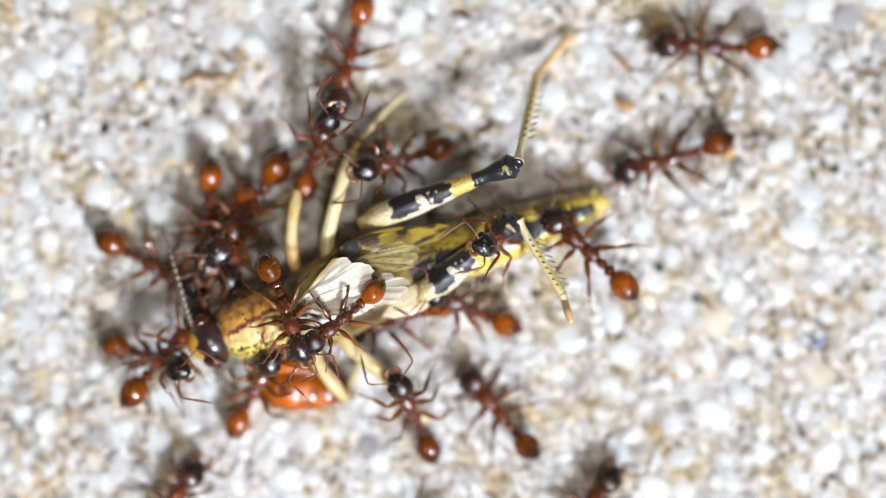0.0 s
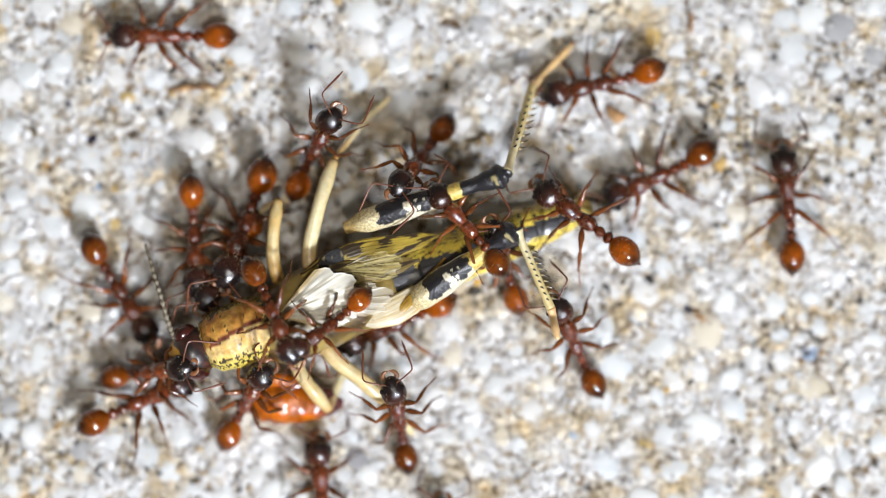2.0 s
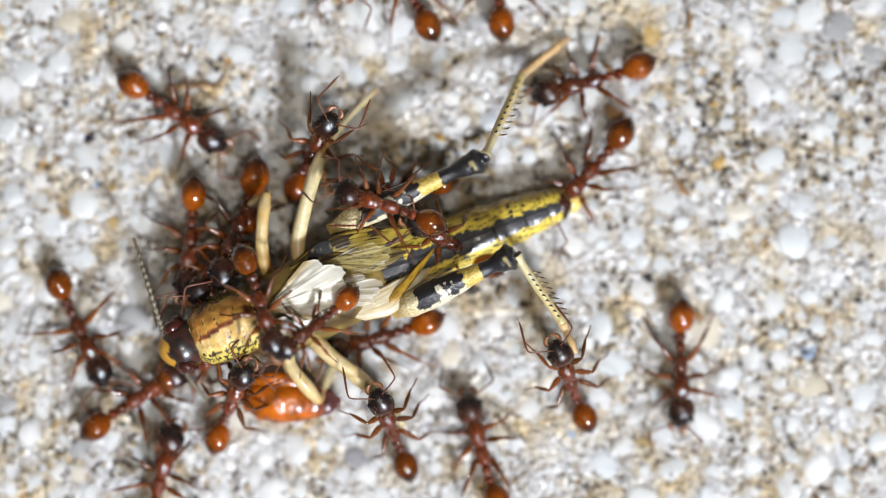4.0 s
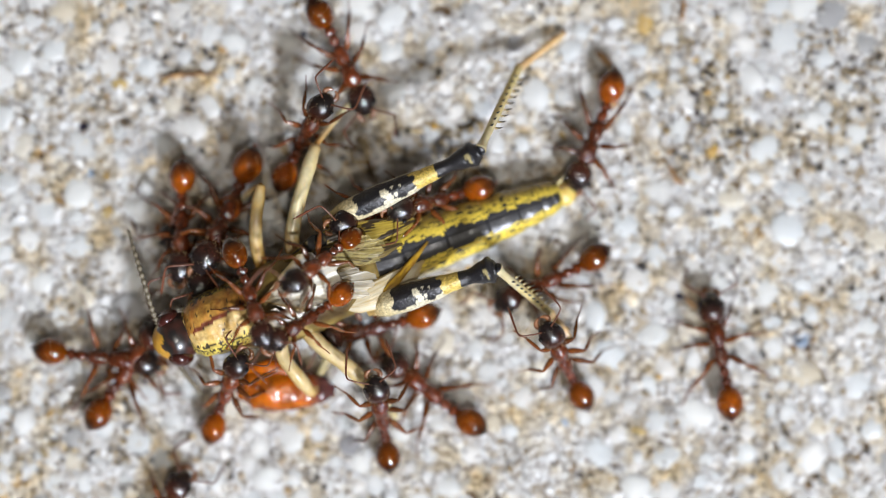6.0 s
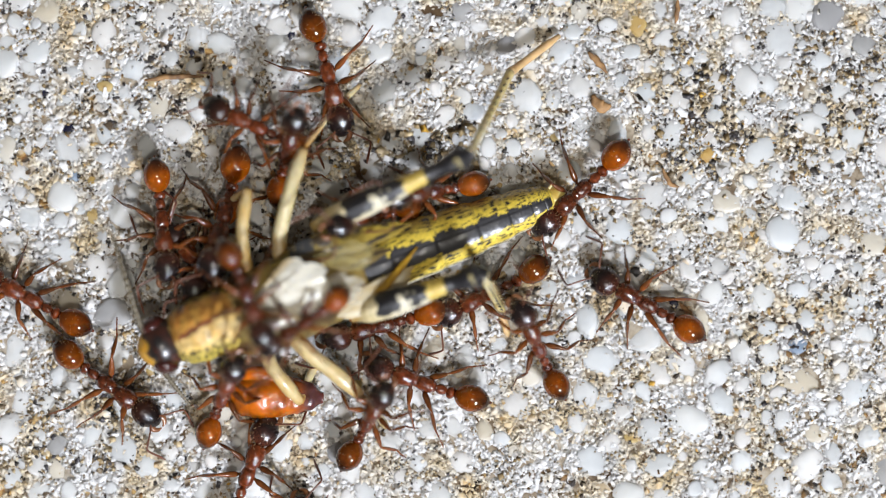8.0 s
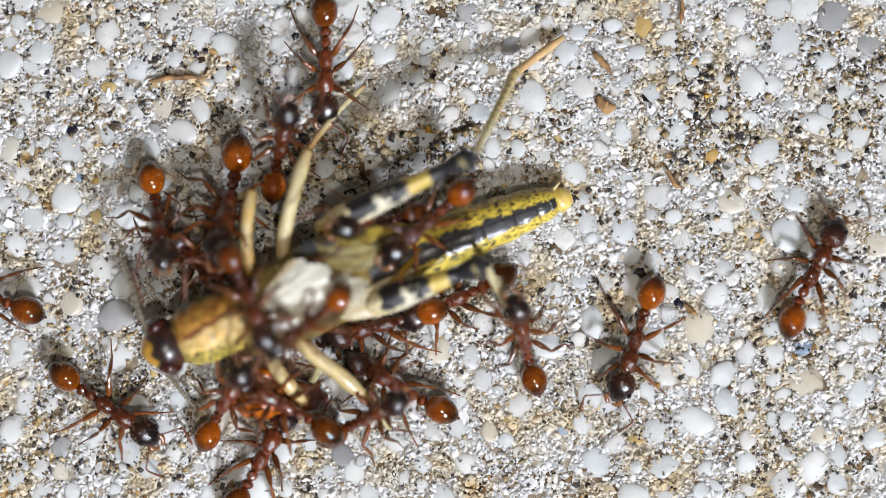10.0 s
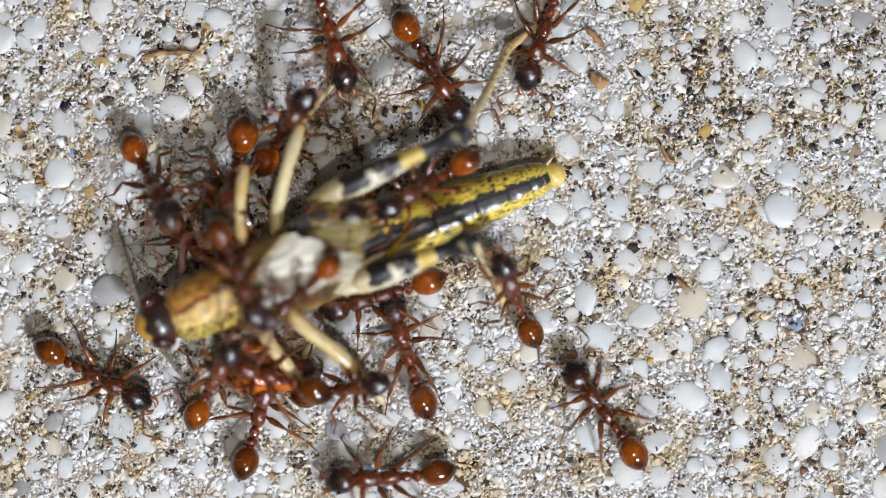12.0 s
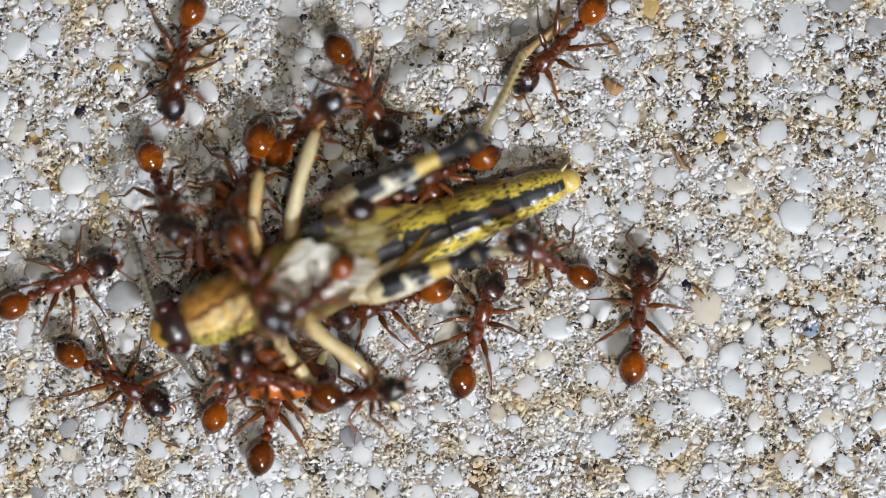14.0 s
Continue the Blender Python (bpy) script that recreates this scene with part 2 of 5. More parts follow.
def curve_points(points, count):
    """A smooth line through the points (Catmull-Rom), evenly in the parameter."""
    pts = [Vector(p) for p in points]
    pts = [pts[0] * 2 - pts[1], *pts, pts[-1] * 2 - pts[-2]]
    out = []
    for i in range(count):
        u = i / (count - 1) * (len(pts) - 3)
        k = min(int(u), len(pts) - 4)
        u -= k
        a, b, c, d = pts[k:k + 4]
        out.append(0.5 * (2 * b + (c - a) * u + (2 * a - 5 * b + 4 * c - d) * u * u + (3 * b - a - 3 * c + d) * u ** 3))
    return out


def sample(values, u):
    """Piecewise smooth value at u in 0..1 of evenly spaced values."""
    f = u * (len(values) - 1)
    k = min(int(f), len(values) - 2)
    return values[k] + (values[k + 1] - values[k]) * smooth(f - k)


def loft(points, widths, heights=None, rings=16, sides=12, colour=None, up=(0, 0, 1), wave=None):
    """A closed tube along points. widths and heights: half sizes along it. colour(u, a): by length 0..1 and angle
    (0 is the upper side). wave(u, a): a factor on the radius. Returns verts, faces, colours."""
    line = curve_points(points, rings)
    verts, faces, colours = [], [], []
    heights = heights or widths
    for i, p in enumerate(line):
        along = (line[min(i + 1, rings - 1)] - line[max(i - 1, 0)]).normalized()
        side = Vector(up).cross(along)
        side = side.normalized() if side.length > 1e-4 else Vector((0, 1, 0))
        top = along.cross(side)
        u = i / (rings - 1)
        w, h = sample(widths, u), sample(heights, u)
        for j in range(sides):
            a = 2 * math.pi * j / sides
            k = wave(u, a) if wave else 1.0
            verts.append(p + side * (math.sin(a) * w * k) + top * (math.cos(a) * h * k))
            if colour:
                colours.append(colour(u, a if a < math.pi else a - 2 * math.pi))
    for i in range(rings - 1):
        for j in range(sides):
            k = (j + 1) % sides
            faces.append((i * sides + j, (i + 1) * sides + j, (i + 1) * sides + k, i * sides + k))
    faces.append(tuple(range(sides)))
    faces.append(tuple(reversed(range((rings - 1) * sides, rings * sides))))
    return verts, faces, colours


def joined(*pieces):
    """Several (verts, faces, colours) as one."""
    verts, faces, colours = [], [], []
    for v, f, c in pieces:
        n = len(verts)
        verts += v
        faces += [tuple(i + n for i in face) for face in f]
        colours += c
    return verts, faces, colours


def ball(centre, sizes, rings=12, sides=16, shape=None, colour=None):
    """An egg: sizes are half lengths. shape(x, y, z) moves a point of the unit ball."""
    verts, faces, colours = [], [], []
    for i in range(rings + 1):
        lat = math.pi * i / rings
        for j in range(sides):
            lon = 2 * math.pi * j / sides
            p = (math.cos(lat), math.sin(lat) * math.sin(lon), math.sin(lat) * math.cos(lon))
            if shape:
                p = shape(*p)
            verts.append(tuple(c + q * s for c, q, s in zip(centre, p, sizes)))
            if colour:
                colours.append(colour(*p))
    for i in range(rings):
        for j in range(sides):
            k = (j + 1) % sides
            a, b, c, d = i * sides + j, i * sides + k, (i + 1) * sides + k, (i + 1) * sides + j
            faces.append((a, b, c, d) if 0 < i < rings - 1 else (a, c, d) if i == 0 else (a, b, d))
    return verts, faces, colours

# ---- the sand ----
def ground_height(x, y):
    """The lie of the sand, in millimetres."""
    return 0.22 * noise.noise((x * 0.12, y * 0.12, 3.1)) + 0.1 * noise.noise((x * 0.5, y * 0.5, 7.7)) + 0.035 * noise.noise((x * 1.7, y * 1.7, 1.3)) - 0.1


def steps(limit, fine, growth):
    out, step = [0.0], fine
    while out[-1] < limit:
        if out[-1] > 34:
            step *= growth
        out.append(out[-1] + step)
    return [-v for v in reversed(out[1:])] + out


def build_ground():
    xs, ys = steps(2500, 0.2, 1.35), steps(2500, 0.2, 1.35)
    verts = [(x, y, ground_height(x, y)) for y in ys for x in xs]
    n = len(xs)
    faces = [(j * n + i, j * n + i + 1, (j + 1) * n + i + 1, (j + 1) * n + i) for j in range(len(ys) - 1) for i in range(n - 1)]
    ob = finish("ground", verts, faces, SAND)
    return tagged(ob, "pale quartz sand with brown dust between the grains", "sand", kind="structure")


def build_crumbs(count, reach_x, reach_y, small, large, name, label, seed, stones=(), mat=None, patchy=0.0, lift=0.0, centre=(0, 0)):
    """Sand grains, strewn over the stretch that lies round the prey: worn domes of quartz that sit in the dust, or angular flakes of another material."""
    rng = np.random.default_rng(seed)
    block = np.array([(sx, sy, sz) for sz in (-1, 1) for sy in (-1, 1) for sx in (-1, 1)]) * 0.62
    tris = np.array([(0, 2, 3), (0, 3, 1), (4, 5, 7), (4, 7, 6), (0, 1, 5), (0, 5, 4), (2, 6, 7), (2, 7, 3), (0, 4, 6), (0, 6, 2), (1, 3, 7), (1, 7, 5)])
    if mat is None:
        ring = [(math.cos(k * math.tau / 5), math.sin(k * math.tau / 5)) for k in range(5)]
        block = np.array([(0, 0, 1.0)] + [(0.72 * c, 0.72 * s, 0.7) for c, s in ring] + [(c, s, -1.2) for c, s in ring]) * 0.6
        tris = np.array([(0, 1 + k, 1 + (k + 1) % 5) for k in range(5)] + [(1 + k, 6 + k, 6 + (k + 1) % 5) for k in range(5)]
                        + [(1 + k, 6 + (k + 1) % 5, 1 + (k + 1) % 5) for k in range(5)])
    corners = len(block)
    x = centre[0] + rng.uniform(-reach_x, reach_x, count)
    y = centre[1] + rng.uniform(-reach_y, reach_y, count)
    if patchy:  # kept only where such grains gather
        keep = [noise.noise((a * 0.2, b * 0.2, 8.0)) * 0.6 + noise.noise((a * 0.55, b * 0.55, 5.0)) > rng.uniform(-0.3, 0.85) * patchy for a, b in zip(x, y)]
        x, y = x[keep], y[keep]
        count = len(x)
    for _, px, py, length, _ in stones:  # the tops of the pebbles stay bare
        bare = ((x - px) ** 2 + (y - py) ** 2 < (rng.uniform(0.2, 0.33, count) * length) ** 2) & (rng.uniform(0, 1, count) > 0.08)
        x[bare] += np.sign(x[bare] - px + 1e-9) * 0.36 * length
    size = small * (large / small) ** rng.uniform(0, 1, count)
    stretch = rng.uniform(0.5, 1.4, (count, 1, 3))
    uneven, shake = (0.45, 0.2) if mat else (0.5, 0.24)
    points = (block[None] * rng.uniform(uneven, 1.3, (count, corners, 1)) + rng.uniform(-shake, shake, (count, corners, 3))) * stretch * (1, 1, 0.2 if mat else 0.145) * size[:, None, None]
    turn = rng.normal(size=(count, 4)) * (1.0, 0.07, 0.07, 1.0)
    turn /= np.linalg.norm(turn, axis=1, keepdims=True)
    w, i, j, k = turn.T
    spin = np.stack([np.stack([1 - 2 * (j * j + k * k), 2 * (i * j - k * w), 2 * (i * k + j * w)], -1),
                     np.stack([2 * (i * j + k * w), 1 - 2 * (i * i + k * k), 2 * (j * k - i * w)], -1),
                     np.stack([2 * (i * k - j * w), 2 * (j * k + i * w), 1 - 2 * (i * i + j * j)], -1)], 1)
    points = np.einsum("nab,npb->npa", spin, points)
    z = np.array([ground_height(a, b) for a, b in zip(x, y)]) + rng.uniform(-0.03, 0.04, count) + 0.08 * size + lift
    points += np.stack([x, y, z], -1)[:, None]
    mesh = bpy.data.meshes.new(name)
    faces = (tris[None] + corners * np.arange(count)[:, None, None]).reshape(-1, 3)
    mesh.vertices.add(count * corners)
    mesh.vertices.foreach_set("co", (points * MM).astype(np.float32).ravel())
    mesh.loops.add(len(faces) * 3)
    mesh.loops.foreach_set("vertex_index", faces.astype(np.int32).ravel())
    mesh.polygons.add(len(faces))
    mesh.polygons.foreach_set("loop_start", np.arange(0, len(faces) * 3, 3, dtype=np.int32))
    mesh.update(calc_edges=True)
    if mat is None:  # quartz grains are worn round, flakes are not
        mesh.polygons.foreach_set("use_smooth", np.ones(len(faces), dtype=bool))
    mesh.materials.append(mat or CRUMBS)
    return tagged(new(name, mesh), label, "sand grains", kind="stuff")


def pebble_mesh(name, mat, seed, flat=0.36):
    rng = random.Random(seed)
    push = [(Vector((rng.gauss(0, 1), rng.gauss(0, 1), rng.gauss(0, 1))).normalized(), rng.uniform(-0.3, 0.26)) for _ in range(8)]

    def shape(x, y, z):
        p = Vector((x, y, z))
        k = 1 + sum(s * max(0.0, p.dot(d)) ** 2 for d, s in push) + 0.16 * noise.noise(p * 1.7 + Vector((seed, 0, 0))) + 0.05 * noise.noise(p * 4.0 + Vector((0, seed, 0)))
        p = p * k
        p.z = math.copysign(abs(p.z) ** 0.5, p.z)
        return p
    v, f, _ = ball((0, 0, 0), (0.5, 0.42, 0.5 * flat), 14, 20, shape)
    mesh = bpy.data.meshes.new(name)
    mesh.from_pydata([tuple(c * MM for c in p) for p in v], [], f)
    mesh.polygons.foreach_set("use_smooth", [True] * len(f))
    mesh.materials.append(mat)
    return mesh


def pebble_rows():
    """Round quartz pebbles that sit in the sand: the ones that stand out first, then the many between them."""
    # kind, x, y, length, turn
    right = [("q", 10.6, 9.2, 2.1, 75), ("q", 9.5, 7.2, 2.0, 60), ("q", 16.6, 6.1, 2.2, 25), ("q", 17.3, 7.6, 1.5, 120), ("q", 19.2, 7.3, 2.4, 20),
             ("q", 21.5, 5.1, 2.0, 70), ("q", 18.5, 3.8, 2.0, 0), ("c", 15.0, 3.9, 2.1, 20), ("q", 14.5, 2.3, 2.3, 150), ("q", 18.0, 2.1, 2.2, 10),
             ("o", 13.9, 6.0, 1.0, 60), ("q", 7.3, 7.9, 1.5, 110), ("q", 6.9, 5.4, 2.0, 170), ("q", 13.9, -1.3, 2.2, 30), ("c", 13.1, -3.1, 2.3, 80),
             ("b", 18.6, -4.0, 1.4, 20), ("c", 19.2, -6.0, 2.8, 5)]
    low = [("q", 21.6, -1.7, 2.3, 60), ("q", 22.2, -3.5, 1.8, 10), ("q", 12.7, -8.1, 2.6, 0), ("q", 21.6, -6.3, 1.9, 40), ("c", 19.5, -8.4, 1.8, 0),
           ("q", 15.6, -10.1, 2.0, 20), ("q", 9.4, -12.0, 2.4, 10), ("q", 21.9, -12.1, 1.8, 0), ("b", 6.0, -8.5, 1.1, 10), ("c", 2.3, -8.3, 1.4, 80),
           ("q", -3.1, -4.2, 1.9, 160), ("c", 4.5, -5.6, 1.4, 30), ("q", -3.4, -6.8, 1.3, 0), ("g", -5.4, -9.6, 1.2, 170), ("q", -0.4, -11.7, 1.6, 0),
           ("q", -15.7, -10.3, 1.7, 160), ("g", -22.1, -12.6, 1.4, 40)]
    left = [("q", -20.7, -7.1, 1.9, 150), ("q", -12.4, -11.5, 1.6, 0), ("q", -10.2, -8.7, 1.3, 0), ("q", -21.9, 2.9, 1.7, 160), ("q", -16.9, 2.7, 2.3, 110),
            ("q", -22.2, -0.9, 1.8, 30), ("c", -14.9, 8.6, 2.0, 60), ("q", -10.5, 9.7, 1.4, 60), ("q", -11.8, 11.8, 1.7, 0), ("q", -8.8, 11.9, 1.6, 20),
            ("q", -7.2, 11.3, 1.9, 30), ("q", -15.7, 6.3, 1.9, 75), ("g", -10.8, 7.6, 1.5, 20), ("g", -11.5, 7.0, 1.0, 60), ("o", -17.9, 9.7, 0.9, 10),
            ("g", -16.6, 6.0, 1.2, 20), ("b", -19.4, 4.9, 0.8, 0), ("q", -3.4, 11.5, 1.7, 30)]
    top = [("g", 22.2, 11.9, 1.7, 150), ("q", 11.8, 10.9, 1.0, 60), ("q", 14.3, 8.2, 1.3, 20), ("q", 5.0, 6.1, 1.3, 60), ("q", 21.0, 9.5, 1.6, 30),
           ("o", 10.2, 12.9, 1.6, 150), ("q", -6.6, 5.5, 1.3, 60), ("q", -2.8, 9.4, 1.9, 40), ("q", -6.6, 2.0, 1.2, 0), ("o", -18.6, 4.7, 0.7, 70), ("n", -8.0, 12.4, 0.6, 60), ("n", -13.4, 11.4, 0.6, 150), ("n", -20.9, 9.3, 0.7, 80), ("n", 12.1, -1.7, 0.6, 120), ("n", -19.7, 7.5, 0.6, 20)]
    rng = random.Random(11)
    rows = right + low + left + top
    tries = 0
    while len(rows) < 1080 and tries < 20000:
        tries += 1
        x, y, size = rng.uniform(-28, 28), rng.uniform(-18, 18), rng.choice((rng.uniform(0.6, 1.2), rng.uniform(1.2, 2.2), rng.uniform(1.5, 2.7)))
        if noise.noise((x * 0.09, y * 0.09, 4.0)) + 0.012 * abs(x) < rng.uniform(-0.45, 0.25):
            continue
        if all((x - r[1]) ** 2 + (y - r[2]) ** 2 > (0.37 * (size + r[3])) ** 2 for r in rows):
            rows.append((rng.choice("qqqqqqqqqqcccqqqqqqqqqg" if size > 0.9 else "qqqcgo"), x, y, size, rng.uniform(0, 180)))
    return rows


def build_pebbles(ground, rows):
    rng = random.Random(12)
    kinds = {"q": QUARTZ, "c": CREAM, "g": GREY, "b": BLUE, "o": OCHRE, "n": INDIGO}
    meshes = {k: [pebble_mesh("pebble", mat, 31 * i + ord(k)) for i in range(12)] for k, mat in kinds.items()}
    heap_verts, heap_faces = [], []
    for i, (kind, x, y, size, turn) in enumerate(rows):
        place = pose(x * MM, y * MM, (ground_height(x, y) + rng.uniform(0.03, 0.13) - 0.146 * size) * MM, rng.uniform(-8, 8), rng.uniform(-8, 8), turn) @ Matrix.Diagonal((size, size, size * 0.8, 1))
        mesh = rng.choice(meshes[kind])
        if i < 300:
            ob = new("pebble", mesh)
            ob.parent = ground
            ob.matrix_basis = place
        else:
            n = len(heap_verts)
            heap_verts += [place @ v.co / MM for v in mesh.vertices]
            heap_faces += [tuple(k + n for k in p.vertices) for p in mesh.polygons]
    heap = finish("pebbles", heap_verts, heap_faces, HEAP)
    tagged(heap, "many small rounded white and grey quartz pebbles in the sand", "pebbles", kind="stuff")


def build_fibre(points, width, label, name="plant_fibre"):
    lifted = [(x, y, ground_height(x, y) + 0.3) for x, y in points]
    v, f, _ = loft(lifted, [width * 0.4, width, width * 0.9, width * 0.3], [width * 0.3, width * 0.5, width * 0.5, width * 0.2], 14, 6,
                   wave=lambda u, a: 1 + 0.25 * math.sin(17 * u + a))
    return tagged(finish(name, v, f, FIBRE), label, "plant debris", "debris on the sand")


ground = build_ground()
pebbles = pebble_rows()
build_crumbs(7000, 28.5, 18.5, 0.24, 0.5, "sand_grains", "loose coarse white quartz sand grains", 9, pebbles, lift=0.01)
build_crumbs(112000, 28.5, 18.5, 0.1, 0.33, "sand_grains", "loose worn white and grey quartz sand grains", 5, pebbles)
build_crumbs(16000, 62, 50, 0.2, 0.34, "sand_grains", "loose worn white and grey quartz sand grains", 6)
build_crumbs(11500, 28.5, 18.5, 0.06, 0.2, "dark_flakes", "scattered ochre, brown and black mineral flakes in the sand", 7, pebbles, FLAKES, 0.7, 0.06)
build_crumbs(24000, 28.5, 18.5, 0.05, 0.12, "dark_flakes", "fine brown and black mineral specks in the sand", 23, pebbles, FLAKES, 0.4, 0.07)
build_crumbs(2300, 7.0, 4.6, 0.08, 0.3, "soil_crumbs", "brown soil crumbs and litter gathered round the prey", 13, pebbles, FLAKES, 0.5, 0.05, (-3.0, 3.0))
build_crumbs(2000, 6.5, 4.5, 0.07, 0.24, "soil_crumbs", "brown soil crumbs and black flakes in the sand", 17, pebbles, FLAKES, 0.5, 0.05, (18.5, 9.0))
build_crumbs(1300, 4.5, 4.0, 0.07, 0.24, "soil_crumbs", "brown soil crumbs and black flakes in the sand", 19, pebbles, FLAKES, 0.5, 0.05, (-20.5, -6.5))
build_fibre([(-15.7, 10.0), (-14.3, 10.2), (-12.6, 10.2)], 0.16, "thin dry brown plant fibre on the sand")
build_fibre([(7.6, 11.5), (8.1, 11.0), (8.6, 10.4)], 0.2, "short dry brown plant fibre on the sand")
build_fibre([(7.8, 9.2), (8.3, 8.6), (8.8, 8.7)], 0.34, "dark brown crumb of dry plant")
build_fibre([(12.2, 13.0), (12.3, 13.7), (12.3, 14.3)], 0.14, "thin dry brown plant fibre on the sand")
build_fibre([(11.5, 5.4), (11.9, 4.6), (12.4, 4.4)], 0.14, "thin dry brown plant fibre on the sand")
build_fibre([(12.4, -1.7), (12.8, -2.1), (13.1, -2.3)], 0.14, "thin dry brown plant fibre on the sand")
build_pebbles(ground, pebbles)

# ---- the dead grasshopper ----
LOCUST_X, LOCUST_Y = -11.16, -2.49
CREAM_SKIN, YELLOW_SKIN, BLACK_SKIN = (0.56, 0.46, 0.24), (0.68, 0.51, 0.055), (0.014, 0.014, 0.017)
PALE_SKIN = (0.66, 0.61, 0.45)


def blend(a, b, k):
    k = max(0.0, min(1.0, k))
    return tuple(p + (q - p) * k for p, q in zip(a, b))


def rough_edge(u, a, scale, seed):
    return noise.noise((u * scale, a * 1.6, seed))


def abdomen_colour(u, a):
    """Yellow flanks with black dashes, a stepped black band down the back, an olive far flank and a pale underside."""
    seg = (u * 8.0) % 1.0
    mid = -0.1 - 0.12 * (u - 0.5)
    if u > 0.975:
        return blend((0.62, 0.45, 0.035), (0.66, 0.5, 0.14), 0.5 + rough_edge(u, a, 20, 3.0))
    far = 0.3 + 0.16 * (0.5 - seg) + 0.12 * rough_edge(u, a, 40, 2.0) + 0.12 * noise.noise((u * 90, a * 6, 1.0))
    near = 0.43 + 0.14 * (0.5 - seg) + 0.06 * rough_edge(u, a, 40, 2.5) + 0.05 * noise.noise((u * 90, a * 6, 7.0))
    if -near < a - mid < far:
        return BLACK_SKIN
    if 0.965 < u or seg < 0.03:
        return blend(YELLOW_SKIN, BLACK_SKIN, 0.4)
    dots = noise.noise((u * 34, a * 13, 9.0)) + 0.12 * noise.noise((u * 110, a * 30, 3.0))
    if a > mid:
        olive = smooth((a - mid - far - 0.2) * 2.2)
        if dots > 0.22 - 0.06 * olive and a < 2.0:
            return (0.025, 0.02, 0.012)
        return blend(YELLOW_SKIN, (0.3, 0.2, 0.05), olive * (0.75 + 0.5 * rough_edge(u, a, 20, 6.0)))
    if dots > 0.2 and -1.4 < a < mid - near - 0.05:
        return (0.03, 0.026, 0.012)
    return blend(YELLOW_SKIN, (0.6, 0.56, 0.44), (-a - 1.1) * 4)


def femur_colour(u, a):
    """Cream with two black patches on the outer side, a yellow ring and a black knee."""
    edge = 0.045 * rough_edge(u, a, 14, 4.0) + 0.03 * rough_edge(u, a, 50, 5.0)
    v = u + edge
    if v > 0.565:
        return blend(BLACK_SKIN, (0.5, 0.42, 0.2), 0.75 if 0.79 < v < 0.86 and -0.7 < a < 0.25 else 0.0)
    if v > 0.455:
        return (0.6, 0.44, 0.1)
    near = -0.82 + 0.45 * rough_edge(u, a, 26, 6.0) < a < 1.15 + 0.2 * rough_edge(u, a, 20, 6.0)
    if near and (0.17 < v < 0.3 or 0.345 < v < 0.455 or (0.19 < v < 0.43 and a > 0.4)):
        return BLACK_SKIN
    return blend(blend(CREAM_SKIN, (0.36, 0.24, 0.08), 1.2 - 14 * v), PALE_SKIN, (v - 0.1) * 5) if v < 0.6 else CREAM_SKIN


def tibia_colour(u, a):
    v = u + 0.01 * rough_edge(u, a, 40, 3.0)
    return BLACK_SKIN if v < 0.1 else (0.54, 0.47, 0.27) if v < 0.6 else (0.54, 0.44, 0.2)


def leg_colour(u, a):
    # upper side painted ivory as a soft highlight; amber at root and tip
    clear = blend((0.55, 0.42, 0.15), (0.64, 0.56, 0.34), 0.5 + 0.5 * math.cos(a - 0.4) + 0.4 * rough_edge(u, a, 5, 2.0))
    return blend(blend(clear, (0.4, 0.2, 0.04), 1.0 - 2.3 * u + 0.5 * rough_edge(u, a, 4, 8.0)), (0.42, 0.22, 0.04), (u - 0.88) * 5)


def shield_colour(u, a):
    """The neck shield: orange-brown on the far half, a red-brown slash, pale gold on the near half, black net along the flanks and rims."""
    grain, fine = rough_edge(u, a, 9, 12.0), noise.noise((u * 26, a * 11, 2.0))
    rim = min(u, 1 - u)
    ink = 0.0
    if rim < 0.07:
        ink = 0.5
    if a > 0.95 + 0.2 * grain:
        ink = max(ink, 0.6)
    if -1.25 < a < -0.62 + 0.15 * grain:
        ink = max(ink, 0.45)
    if fine > 0.5 - ink:
        return (0.035, 0.026, 0.012)
    line = 0.06 + 0.5 * (u - 0.5) + 0.12 * grain
    if abs(a - line) < 0.07 and 0.2 < u < 0.9:
        return (0.16, 0.035, 0.012)
    if line < a < 0.95 and rim > 0.05:
        return blend((0.36, 0.14, 0.025), (0.56, 0.3, 0.06), 0.5 + 1.2 * grain + 0.5 * fine)
    if a > 0.8:
        return blend((0.3, 0.22, 0.03), (0.46, 0.34, 0.06), 0.5 + grain)
    return blend(blend((0.58, 0.36, 0.1), (0.68, 0.5, 0.2), 0.5 + 1.4 * grain + 0.6 * fine), (0.58, 0.46, 0.08), (-a - 0.45) * 2)


def thorax_colour(u, a):
    return blend((0.36, 0.26, 0.07), (0.07, 0.04, 0.012), 0.6 + 1.8 * rough_edge(u, a, 6, 14.0))


